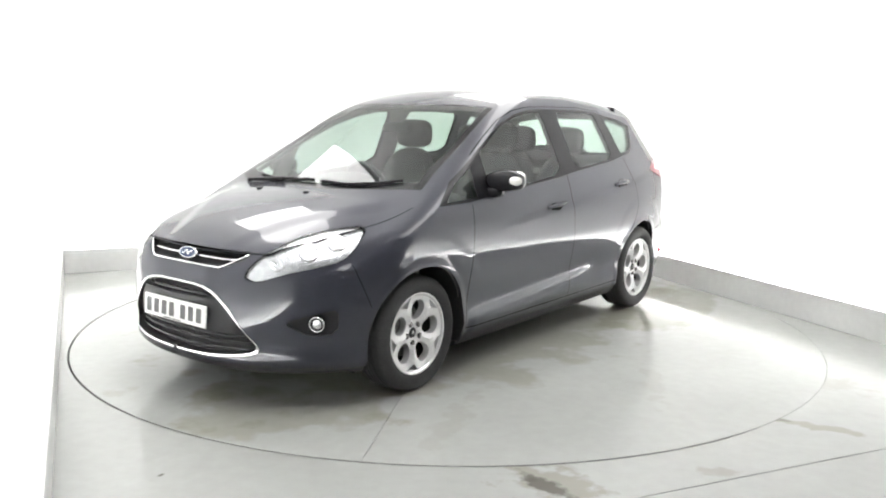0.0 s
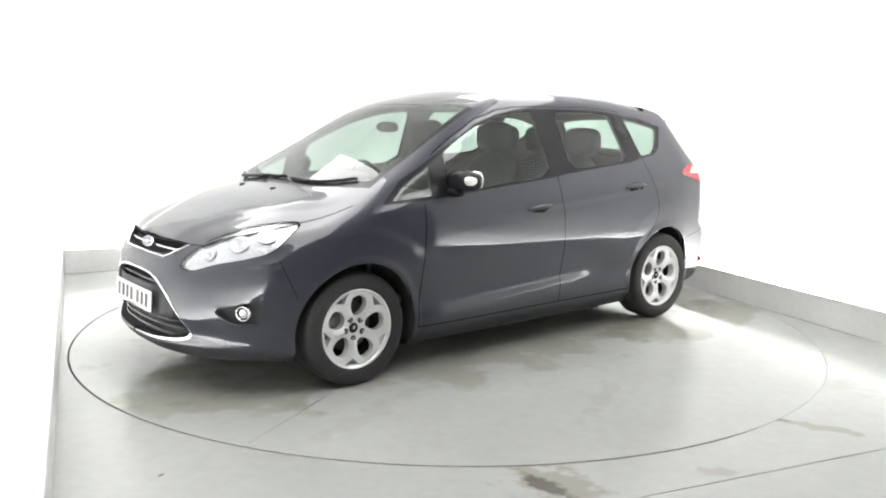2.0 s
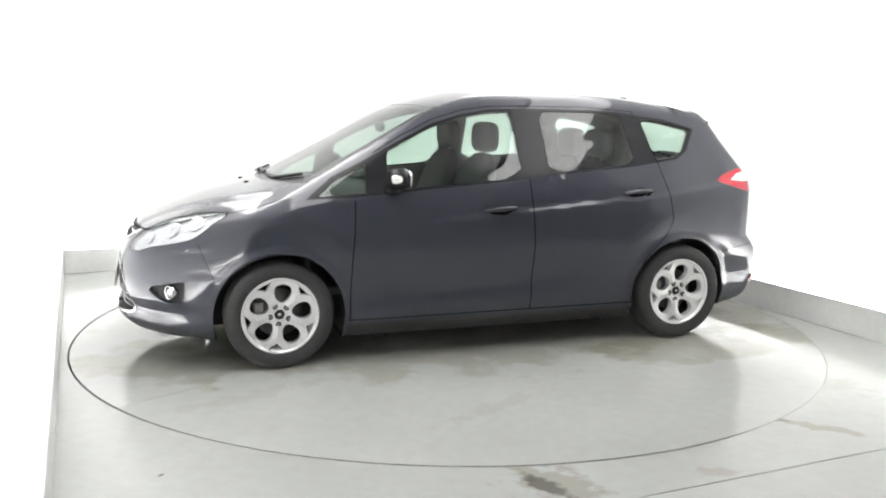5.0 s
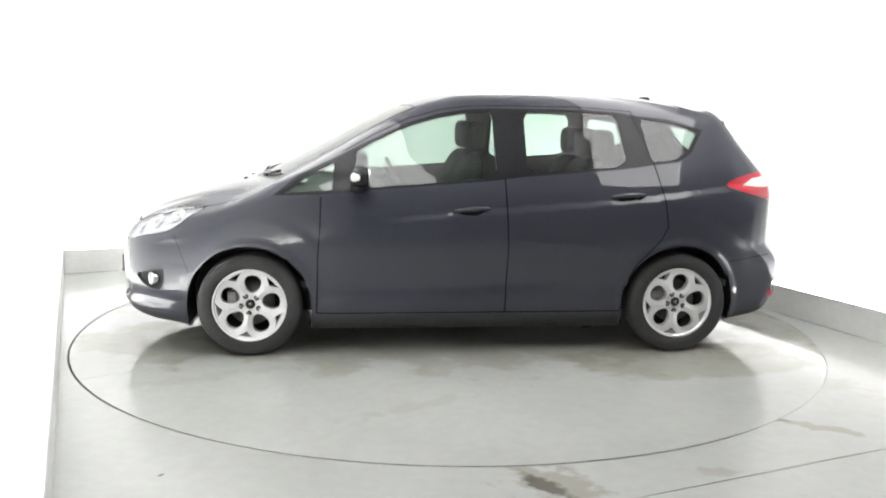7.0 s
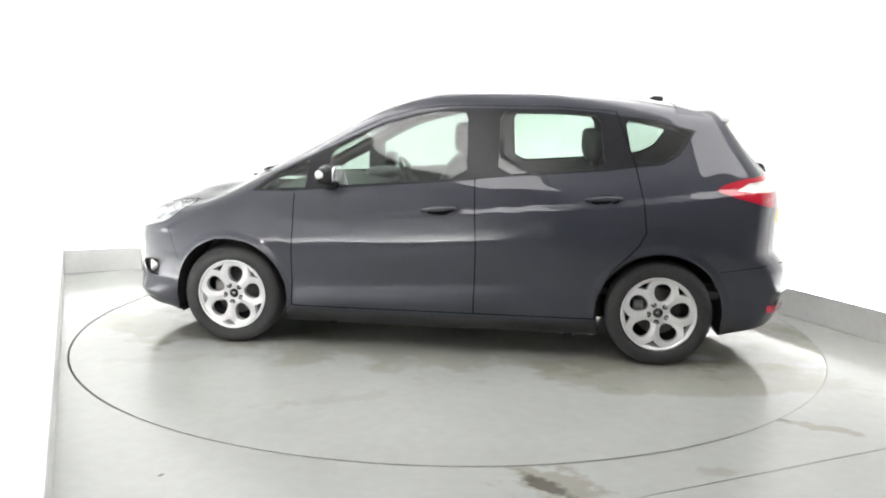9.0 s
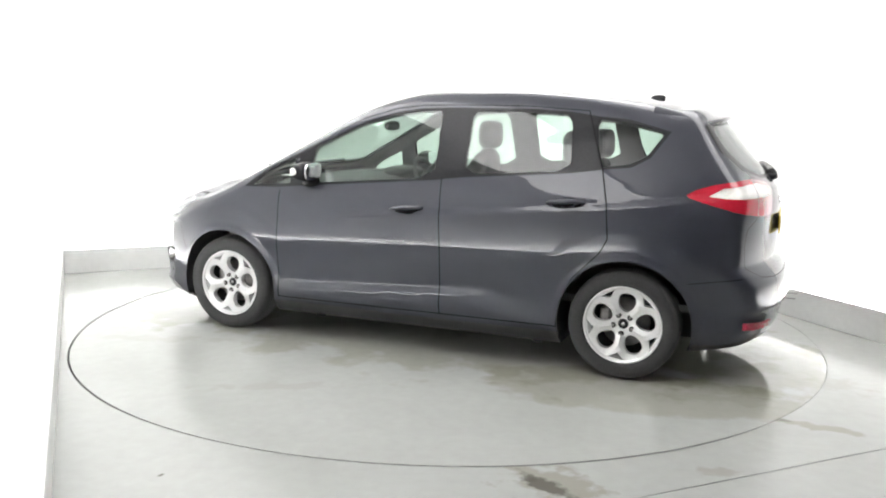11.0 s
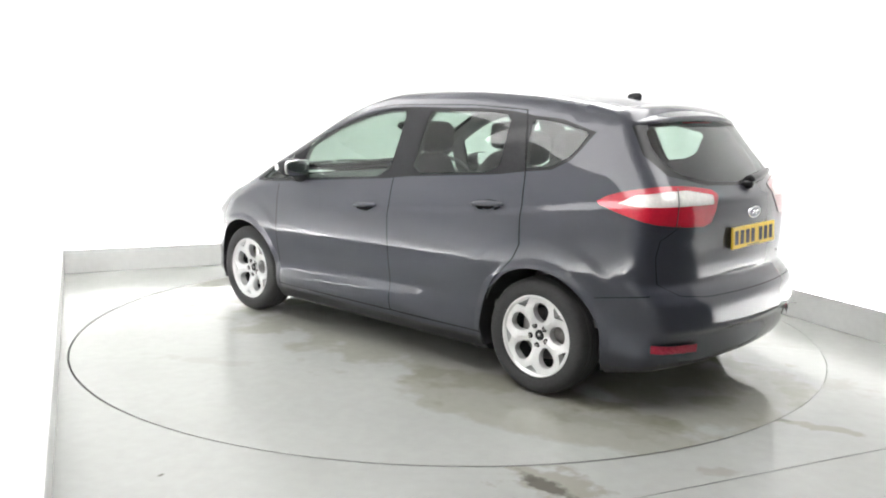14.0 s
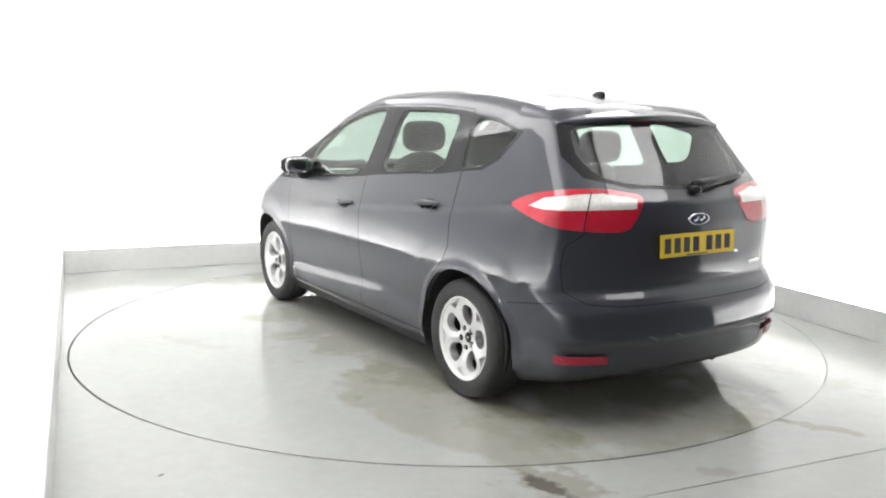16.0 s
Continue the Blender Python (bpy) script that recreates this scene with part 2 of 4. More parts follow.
# ---- the car's shape: a smooth solid, x forward from the front axle, y to its left ----
def curve1(xs, zs):
    """A smooth curve through the given knots."""
    xs, zs = np.array(xs, float), np.array(zs, float)
    d = np.diff(zs) / np.diff(xs)
    s = np.empty(len(xs))
    s[0], s[-1] = d[0], d[-1]
    h = np.diff(xs)
    same = d[:-1] * d[1:] > 0
    w1, w2 = 2 * h[1:] + h[:-1], h[1:] + 2 * h[:-1]
    safe0, safe1 = np.where(same, d[:-1], 1), np.where(same, d[1:], 1)
    s[1:-1] = np.where(same, (w1 + w2) / (w1 / safe0 + w2 / safe1), 0)

    def at(x):
        x = np.asarray(x, float)
        i = np.clip(np.searchsorted(xs, x) - 1, 0, len(xs) - 2)
        h = xs[i + 1] - xs[i]
        u = np.clip((x - xs[i]) / h, 0, 1)
        v = (zs[i] * (1 + 2 * u) * (1 - u) ** 2 + zs[i + 1] * u * u * (3 - 2 * u)
             + h * s[i] * u * (1 - u) ** 2 - h * s[i + 1] * u * u * (1 - u))
        return v + np.where(x < xs[0], (x - xs[0]) * s[0], 0) + np.where(x > xs[-1], (x - xs[-1]) * s[-1], 0)
    return at


def smax(a, b, k):
    h = np.clip(0.5 + 0.5 * (a - b) / k, 0, 1)
    return b + (a - b) * h + k * h * (1 - h)


def smin(a, b, k):
    return -smax(-a, -b, k)


def ease(a, b, x):
    u = np.clip((x - a) / (b - a), 0, 1)
    return u * u * (3 - 2 * u)


def ramp(a, b, x):
    return np.clip((x - a) / (b - a), 0, 1)


WHEELBASE = 2.648
HOOD = curve1([-0.6, -0.15, 0.0, 0.27, 0.5, 0.68, 0.80, 0.88], [1.15, 1.075, 1.045, 0.985, 0.915, 0.84, 0.76, 0.62])
NOSE = curve1([0.15, 0.22, 0.265, 0.30, 0.34, 0.42, 0.55, 0.66, 0.74, 0.80, 0.9], [0.80, 0.868, 0.898, 0.892, 0.888, 0.90, 0.895, 0.88, 0.845, 0.80, 0.70])
TAIL = curve1([0.20, 0.30, 0.41, 0.45, 0.50, 0.56, 0.62, 0.68, 0.80, 0.95, 1.05, 1.12, 1.30, 1.46, 1.6],
              [3.39, 3.452, 3.478, 3.502, 3.497, 3.49, 3.455, 3.412, 3.412, 3.412, 3.395, 3.34, 3.18, 3.055, 2.92])
FLANK = curve1([0.18, 0.25, 0.32, 0.40, 0.55, 0.70, 0.84, 0.93, 1.0, 1.10, 1.2],
               [0.83, 0.872, 0.884, 0.882, 0.903, 0.919, 0.916, 0.904, 0.884, 0.84, 0.79])
PLAN = curve1([-3.6, -3.2, -2.9, -2.5, -2.0, -1.2, -0.3, 0.2, 0.5, 0.8], [0.16, 0.106, 0.058, 0.020, 0.003, 0.0, 0.003, 0.022, 0.072, 0.21])
ROOF = curve1([-3.4, -3.10, -3.0, -2.66, -2.27, -1.87, -1.52, -1.29, -1.09, -0.90, -0.5, 0.0, 0.3],
              [1.39, 1.474, 1.507, 1.577, 1.623, 1.643, 1.638, 1.624, 1.582, 1.514, 1.306, 1.050, 0.895])
CREASE = curve1([-3.0, -2.36, -1.58, -0.81, -0.4], [1.03, 0.955, 0.895, 0.83, 0.79])
CABIN = curve1([0.6, 0.8, 0.9, 1.0, 1.1, 1.3, 1.45, 1.55, 1.65], [0.80, 0.862, 0.878, 0.868, 0.840, 0.752, 0.682, 0.632, 0.582])


def solid(x, y, z):
    """Below zero inside the body."""
    a = np.abs(y)
    q = (a / 0.8) ** 2
    ridge = 0.62 - 0.42 * ease(-0.1, 0.8, x)
    deck = z - (HOOD(x) - 0.055 * q - 0.011 * ease(0.0, 0.12, a - ridge) * ease(-0.15, 0.05, x) - 0.07 * ease(0.5, 0.9, a) * ease(-0.3, 0.4, x))
    side = a - (FLANK(z) - PLAN(x))
    for cx in (0.0, -WHEELBASE):
        r = np.hypot(x - cx, z - 0.31)
        fade = ease(0.50, 0.32, x)
        side = side - fade * (0.004 * ramp(0.575, 0.525, r) * ease(0.55, 0.70, z) + 0.010 * ease(0.425, 0.375, r))
    side = side - 0.018 * ease(0.30, 0.42, x) * ramp(0.575, 0.535, z) * ease(0.75, 0.55, x)
    line = CREASE(x)
    side = side + 0.011 * ramp(-0.012, 0.024, z - line) * ease(-0.6, -1.1, x)
    low_line = 0.355 - 0.062 * (x + 0.5)
    side = side - ease(-0.38, -0.50, x) * ease(-2.02, -1.65, x) * (0.015 * ease(0.030, -0.034, z - low_line) * ease(-0.17, -0.06, z - low_line))
    front = (x - (NOSE(z) - 0.15 * (a / 0.6) ** 2.5 - 0.10 * np.clip(a / 0.8, 0, 1.3) ** 6)) * 0.95
    rear = (-x - (TAIL(z) - 0.068 * (a / 0.6) ** 2 - 0.085 * np.clip(a / 0.8, 0, 1.3) ** 6)) * 0.95
    rear = rear + 0.011 * ease(0.60, 0.34, a) * ease(0.75, 0.83, z) * ramp(1.075, 1.045, z)
    low = 0.150 + 0.045 * ease(0.25, 0.5, x) + 0.10 * ease(-2.8, -3.5, x) - z
    lower = smax(smax(smax(deck, side, 0.09), smax(front, rear, 0.02), 0.06), low, 0.04)
    screen = ease(-1.5, -0.8, x)
    xs = x + 0.032 * (a / 0.65) ** 2 * ease(-1.9, -0.9, x)
    top = (z - (ROOF(xs) - (0.050 - 0.018 * screen) * (a / 0.6) ** 2)) * 0.92
    wall = (a - (CABIN(z) - 0.095 * ease(-1.6, -3.2, x))) * 0.92
    back = (-x - (TAIL(z) - 0.125 * (a / 0.6) ** 2 - 0.03 * np.clip(a / 0.7, 0, 1.3) ** 6)) * 0.8
    cab = smax(smax(top, wall, 0.07), back, 0.085)
    cab = smax(cab, 0.7 - z, 0.02)
    return smin(lower, cab, 0.025)


def slope(p, e=0.004):
    """The outward normals of the solid at the points p."""
    x, y, z = p.T
    g = np.stack([solid(x + e, y, z) - solid(x - e, y, z), solid(x, y + e, z) - solid(x, y - e, z), solid(x, y, z + e) - solid(x, y, z - e)], 1)
    return g / np.maximum(np.linalg.norm(g, axis=1, keepdims=True), 1e-9)


def skin(step=0.018):
    """A quad mesh of the body's left half, from the solid."""
    xs, ys, zs = np.arange(-3.62, 1.0, step), np.arange(0.0, 1.0, step), np.arange(0.12, 1.74, step)
    f = solid(xs[:, None, None], ys[None, :, None], zs[None, None, :])
    neg = f < 0
    c = [neg[i:i + len(xs) - 1, j:j + len(ys) - 1, k:k + len(zs) - 1] for i in (0, 1) for j in (0, 1) for k in (0, 1)]
    n = sum(v.astype(int) for v in c)
    cells = np.argwhere((n > 0) & (n < 8))
    index = -np.ones(n.shape, int)
    index[tuple(cells.T)] = np.arange(len(cells))
    p = np.stack([xs[cells[:, 0]], ys[cells[:, 1]], zs[cells[:, 2]]], 1) + step / 2
    first = cells[:, 1] == 0
    for _ in range(12):
        v = solid(*p.T)
        p = p - slope(p) * np.clip(v, -step, step)[:, None] * 0.9
        p[first, 1] = 0.0
    faces = []
    for ax in range(3):
        b, d = [a for a in range(3) if a != ax]
        lo, hi = [slice(None)] * 3, [slice(None)] * 3
        lo[ax], hi[ax] = slice(0, -1), slice(1, None)
        s0, s1 = neg[tuple(lo)], neg[tuple(hi)]
        for e in np.argwhere(s0 != s1):
            if e[b] == 0 or e[d] == 0 or e[b] >= n.shape[b] or e[d] >= n.shape[d] or e[ax] >= n.shape[ax]:
                continue
            quad = []
            for ob_, od in ((-1, -1), (0, -1), (0, 0), (-1, 0)):
                q = e.copy()
                q[b] += ob_
                q[d] += od
                quad.append(index[tuple(q)])
            if min(quad) < 0:
                continue
            flip = bool(s0[tuple(e)]) == (ax != 1)
            faces.append(tuple(quad if flip else quad[::-1]))
    return p, faces


def glass_material(name, tint, base=0.07):
    """Thin tinted glazing: clear straight through, more glossy at a slant."""
    m = bpy.data.materials.new(name)
    m.use_nodes = True
    t = m.node_tree
    t.nodes.clear()
    out = t.nodes.new("ShaderNodeOutputMaterial")
    mix = t.nodes.new("ShaderNodeMixShader")
    facing = t.nodes.new("ShaderNodeLayerWeight")
    facing.inputs["Blend"].default_value = 0.5
    power = t.nodes.new("ShaderNodeMath")
    power.operation = "POWER"
    power.inputs[1].default_value = 4.5
    fr = t.nodes.new("ShaderNodeMapRange")
    fr.inputs["To Min"].default_value, fr.inputs["To Max"].default_value = base, 1.0
    t.links.new(facing.outputs["Facing"], power.inputs[0])
    t.links.new(power.outputs[0], fr.inputs["Value"])
    clear = t.nodes.new("ShaderNodeBsdfTransparent")
    clear.inputs["Color"].default_value = (*tint, 1)
    gloss = t.nodes.new("ShaderNodeBsdfGlossy")
    gloss.inputs["Roughness"].default_value = 0.01
    t.links.new(fr.outputs[0], mix.inputs[0])
    t.links.new(clear.outputs[0], mix.inputs[1])
    t.links.new(gloss.outputs[0], mix.inputs[2])
    t.links.new(mix.outputs[0], out.inputs[0])
    return m


GLASS = glass_material("green_tinted_glass", (0.60, 0.70, 0.645))
LENS = glass_material("clear_lens", (0.94, 0.95, 0.96), 0.05)
BLACK = node_material("black_trim", (0.016, 0.016, 0.018), 0.25, spec=0.25, grain=0.1, scale=80)
# for seals and rims; also the depth shade painted into gaps and handle recesses
SEAL_SHADE = node_material("black_seal_and_shade", (0.006, 0.006, 0.007), 0.8, spec=0.03, grain=0.1, scale=80)
PLASTIC = node_material("textured_black_plastic", (0.034, 0.034, 0.036), 0.6, spec=0.2, grain=0.15, scale=150, bump=0.3)
CHROME = node_material("chrome", (0.80, 0.80, 0.81), 0.08, 1.0, grain=0.02, scale=50)
ALLOY = node_material("silver_alloy", (0.78, 0.78, 0.78), 0.28, 0.45, coat=0.5, grain=0.04, scale=60)
SILVER = node_material("lamp_reflector", (0.72, 0.73, 0.74), 0.20, 0.75, grain=0.10, scale=45, bump=0.8)
RED = node_material("red_lamp_lens", (0.44, 0.010, 0.028), 0.12, coat=1.0, grain=0.08, scale=60, bump=0.1)
DEEPRED = node_material("red_reflector", (0.30, 0.01, 0.03), 0.25, coat=0.5, grain=0.15, scale=120, bump=0.2)
MILK = node_material("clear_lamp_lens", (0.72, 0.70, 0.67), 0.15, coat=1.0, grain=0.10, scale=60, bump=0.1)
LINER = node_material("grey_cabin_trim", (0.07, 0.072, 0.072), 0.7, grain=0.1, scale=90)
ROOFLINER = node_material("pale_headliner", (0.42, 0.42, 0.40), 0.9, grain=0.06, scale=120)
CLOTH = node_material("charcoal_seat_cloth", (0.048, 0.049, 0.051), 0.9, spec=0.2, grain=0.2, scale=160, bump=0.3)
DASH = node_material("dark_dashboard", (0.05, 0.052, 0.052), 0.6, grain=0.15, scale=140, bump=0.2)
STEEL = node_material("brake_steel", (0.32, 0.31, 0.30), 0.4, 0.9, grain=0.15, scale=30)
WHITE_PLATE = node_material("white_plate", (0.80, 0.80, 0.78), 0.35, grain=0.03, scale=40)
YELLOW_PLATE = node_material("yellow_plate", (0.80, 0.56, 0.035), 0.35, grain=0.04, scale=40)
INK = node_material("plate_ink", (0.02, 0.02, 0.02), 0.5, grain=0.1, scale=60)
OVAL = node_material("badge_enamel", (0.05, 0.07, 0.14), 0.2, 0.3, coat=1.0, grain=0.05, scale=60)
MIRROR = node_material("mirror_glass", (0.86, 0.87, 0.88), 0.02, 1.0, grain=0.01, scale=5)
INDICATOR = node_material("indicator_lens", (0.85, 0.84, 0.80), 0.15, coat=1.0, grain=0.05, scale=80)


# ---- the car ----
car = new("car")


def side_list(*xz):
    return [(x, 0.9, z) for x, z in xz]


def rear_list(*yz):
    return [(-3.4, y, z) for y, z in yz]


def front_list(*yz):
    return [(0.85, y, z) for y, z in yz]


def top_list(*xy):
    return [(x, y, 1.0) for x, y in xy]


LEFT, FRONT, REAR, UP = Vector((0, 1, 0)), Vector((1, 0, 0)), Vector((-1, 0, 0)), Vector((0, 0, 1))
FRONT_CORNER, REAR_CORNER = Vector((1, 1, 0)).normalized(), Vector((-1, 1, 0)).normalized()


def basis(d):
    a = (UP.cross(d) if abs(d.z) < 0.9 else Vector((1, 0, 0))).normalized()
    return a, d.cross(a)


def inside(poly, px, py):
    """Which of the points lie in the polygon."""
    hit = np.zeros(len(px), bool)
    for (x0, y0), (x1, y1) in zip(poly, poly[1:] + poly[:1]):
        if y0 != y1:
            hit ^= ((y0 > py) != (y1 > py)) & (px < (x1 - x0) * (py - y0) / (y1 - y0) + x0)
    return hit


def rounded(points, share=0.2):
    """The outline with its corners cut once, which rounds them."""
    out = []
    for q0, q1 in zip(points, points[1:] + points[:1]):
        a, b = Vector(q0), Vector(q1)
        out += [tuple(a.lerp(b, share)), tuple(a.lerp(b, 1 - share))]
    return out


class Shell:
    """Half of the body's skin, which outlines cut into panels."""

    def __init__(self):
        pts, quads = skin()
        self.bm = bmesh.new()
        vs = [self.bm.verts.new(q) for q in pts.tolist()]
        for f in quads:
            try:
                self.bm.faces.new([vs[i] for i in f])
            except ValueError:
                pass
        self.bm.normal_update()
        self.key = self.bm.faces.layers.int.new("panel")
        self.names = ["body_shell"]

    def flat(self, d, fs):
        a, b = basis(d)
        c = np.array([f.calc_center_median() for f in fs]).reshape(-1, 3)
        n = np.array([f.normal for f in fs]).reshape(-1, 3)
        return c @ np.array(a), c @ np.array(b), n @ np.array(d)

    def cut(self, points, d, name=None, least=0.05):
        """Cuts the skin along an outline, seen against d, and names what lies inside."""
        a, b = basis(d)
        poly = [(Vector(q).dot(a), Vector(q).dot(b)) for q in points]
        fs = list(self.bm.faces)
        px, py, nd = self.flat(d, fs)
        lo, hi = np.min(poly, axis=0) - 0.05, np.max(poly, axis=0) + 0.05
        fs = [fs[i] for i in np.flatnonzero((px > lo[0]) & (px < hi[0]) & (py > lo[1]) & (py < hi[1]) & (nd > least - 0.05))]
        px, py, nd = self.flat(d, fs)
        for q0, q1, s0, s1 in zip(points, points[1:] + points[:1], poly, poly[1:] + poly[:1]):
            ex, ey = s1[0] - s0[0], s1[1] - s0[1]
            n2 = max(ex * ex + ey * ey, 1e-12)
            u = np.clip(((px - s0[0]) * ex + (py - s0[1]) * ey) / n2, 0, 1)
            near = np.hypot(px - s0[0] - u * ex, py - s0[1] - u * ey) < 0.035
            some = [fs[i] for i in np.flatnonzero(near)]
            side = (Vector(q1) - Vector(q0)).cross(d)
            if not some or side.length < 1e-9:
                continue
            es = {e for f in some for e in f.edges}
            vs = {v for f in some for v in f.verts}
            got = bmesh.ops.bisect_plane(self.bm, geom=some + list(es) + list(vs), dist=1e-5, plane_co=Vector(q0), plane_no=side.normalized())
            fresh = list(dict.fromkeys(some + [g for g in got["geom"] if isinstance(g, bmesh.types.BMFace)]))
            fresh = [g for g in fresh if g.is_valid]
            for g in fresh:
                g.normal_update()
            rest = np.flatnonzero(~near)
            fx, fy, fn = self.flat(d, fresh)
            fs = [fs[i] for i in rest] + fresh
            px, py, nd = np.concatenate([px[rest], fx]), np.concatenate([py[rest], fy]), np.concatenate([nd[rest], fn])
        if name:
            if name not in self.names:
                self.names.append(name)
            k = self.names.index(name)
            for i in np.flatnonzero(inside(poly, px, py) & (nd > least)):
                fs[i][self.key] = k

    def strip(self, points, d, name="shut_line", width=0.008, least=0.05):
        a, b = basis(d)
        for q0, q1 in zip(points, points[1:]):
            e = (Vector(q1) - Vector(q0))
            s = e.cross(d).normalized() * width / 2
            g = e.normalized() * width * 0.3
            q0v, q1v = Vector(q0) - g, Vector(q1) + g
            self.cut([tuple(q0v + s), tuple(q1v + s), tuple(q1v - s), tuple(q0v - s)], d, name, least)

    def drop(self, name):
        k = self.names.index(name)
        bmesh.ops.delete(self.bm, geom=[f for f in self.bm.faces if f[self.key] == k], context="FACES")

    def take(self, *names):
        """Vertices and faces of the named panels."""
        ks = {self.names.index(n) for n in names if n in self.names}
        seen, faces = {}, []
        for f in self.bm.faces:
            if f[self.key] in ks:
                faces.append([seen.setdefault(v, len(seen)) for v in f.verts])
        return np.array([tuple(v.co) for v in seen]).reshape(-1, 3), faces


def panel(name, pts, faces, material, parent, label="", way=1, both=False, sunk=0.0, curved=True):
    """A mesh of skin; way -1 mirrors it to the car's right, both joins the two halves, sunk moves it inwards."""
    n = slope(pts)
    pts = pts - n * sunk
    sets = [1, -1] if both else [way]
    vs, fs, ns = [], [], []
    for s in sets:
        o = len(vs)
        vs += (pts * [1, s, 1]).tolist()
        ns += (n * [1, s, 1]).tolist()
        fs += [[i + o for i in (f if s > 0 else f[::-1])] for f in faces]
    me = bpy.data.meshes.new(name)
    me.from_pydata(vs, [], fs)
    me.materials.append(material)
    me.polygons.foreach_set("use_smooth", [True] * len(me.polygons))
    if curved:
        me.normals_split_custom_set_from_vertices(ns)
    ob = new(name, me)
    ob.parent = parent
    return tagged(ob, label)


def tray(name, pts, faces, material, parent, depth, d, label="", way=1, both=False):
    """A pocket: the skin pushed in by depth, with its rim walls."""
    move = np.array(d) * -depth
    count = {}
    for f in faces:
        for i, j in zip(f, f[1:] + f[:1]):
            count[(i, j)] = count.get((i, j), 0) + 1
    rim = [(i, j) for (i, j) in count if (j, i) not in count and not (both and abs(pts[i][1]) < 1e-4 and abs(pts[j][1]) < 1e-4)]
    n = len(pts)
    all_pts = np.vstack([pts + move, pts])
    all_faces = [list(f) for f in faces] + [[i, j, j + n, i + n][::-1] for i, j in rim]
    vs, fs = [], []
    for s in ([1, -1] if both else [way]):
        o = len(vs)
        vs += (all_pts * [1, s, 1]).tolist()
        fs += [[i + o for i in (f if s > 0 else f[::-1])] for f in all_faces]
    me = bpy.data.meshes.new(name)
    me.from_pydata(vs, [], fs)
    me.materials.append(material)
    ob = new(name, me)
    ob.parent = parent
    return tagged(ob, label)


shell = Shell()
# lower panels
shell.cut(side_list((0.36, 0.0), (0.36, 0.50), (0.44, 0.73), (0.60, 0.74), (1.2, 0.79), (1.2, 0.0)), LEFT, "front_bumper", -2)
shell.cut(side_list((-2.9, 0.0), (-2.985, 0.40), (-3.0, 0.572), (-3.27, 0.615), (-3.9, 0.60), (-3.9, 0.0)), LEFT, "rear_bumper", -2)
shell.cut(side_list((-0.30, 0.0), (-0.33, 0.268), (-2.30, 0.268), (-2.34, 0.0)), LEFT, "sill", -0.2)
shell.cut([(0.79, -0.05, 1), (0.775, 0.2, 1), (0.745, 0.36, 1), (0.70, 0.50, 1), (0.52, 0.635, 1), (0.25, 0.725, 1), (-0.02, 0.80, 1), (-0.16, 0.80, 1), (-0.14, 0.60, 1), (-0.02, 0.21, 1), (0.0, -0.05, 1)], UP, "bonnet", 0.2)
FRONT_DOOR = side_list((-0.40, 0.268), (-0.41, 0.62), (-0.425, 0.80), (-0.43, 0.97), (-0.42, 1.0), (-0.56, 1.235), (-0.74, 1.335), (-0.95, 1.435), (-1.15, 1.492), (-1.32, 1.515), (-1.545, 1.52), (-1.535, 1.09), (-1.555, 0.67), (-1.545, 0.268))
REAR_DOOR = side_list((-1.545, 0.268), (-1.555, 0.67), (-1.535, 1.09), (-1.545, 1.52), (-2.0, 1.52), (-2.36, 1.497), (-2.48, 1.18), (-2.53, 0.98), (-2.55, 0.80), (-2.51, 0.72), (-2.36, 0.565), (-2.29, 0.42), (-2.27, 0.268))
shell.cut(FRONT_DOOR, LEFT, "front_door", 0.1)
shell.cut(REAR_DOOR, LEFT, "rear_door", 0.1)
TAILGATE = rear_list((-0.05, 0.60), (0.50, 0.60), (0.65, 0.615), (0.725, 0.67), (0.735, 0.80), (0.72, 0.88), (0.625, 0.95), (0.60, 1.14), (0.640, 1.28), (0.603, 1.440), (0.34, 1.49), (-0.05, 1.50))
shell.cut(TAILGATE, REAR, "tailgate", 0.1)
# glazing, first its black surround
SURROUND = side_list((-0.15, 0.98), (-0.30, 1.10), (-0.51, 1.20), (-0.66, 1.275), (-0.75, 1.318), (-0.95, 1.412), (-1.15, 1.47), (-1.32, 1.498), (-1.50, 1.506), (-1.9, 1.505), (-2.05, 1.505), (-2.28, 1.49), (-2.42, 1.468), (-2.6, 1.452), (-2.83, 1.39), (-2.735, 1.245), (-2.64, 1.19), (-2.46, 1.17), (-2.31, 1.148), (-1.66, 1.098), (-1.47, 1.074), (-0.62, 1.005), (-0.40, 0.985))
shell.cut(SURROUND, LEFT, "window_surround", 0.1)
shell.cut(side_list((-0.22, 0.995), (-0.32, 1.082), (-0.51, 1.175), (-0.495, 1.012)), LEFT, "front_quarter_window", 0.1)
shell.cut(rounded(side_list((-0.63, 1.022), (-0.64, 1.245), (-0.74, 1.298), (-0.94, 1.393), (-1.14, 1.453), (-1.31, 1.482), (-1.47, 1.488), (-1.485, 1.09)), 0.12), LEFT, "front_door_window", 0.1)
shell.cut(rounded(side_list((-1.675, 1.115), (-1.665, 1.487), (-1.9, 1.488), (-2.04, 1.487), (-2.265, 1.473), (-2.305, 1.163)), 0.12), LEFT, "rear_door_window", 0.1)
shell.cut(rounded(side_list((-2.465, 1.187), (-2.415, 1.452), (-2.59, 1.435), (-2.80, 1.383), (-2.715, 1.255), (-2.62, 1.205)), 0.12), LEFT, "rear_quarter_window", 0.1)
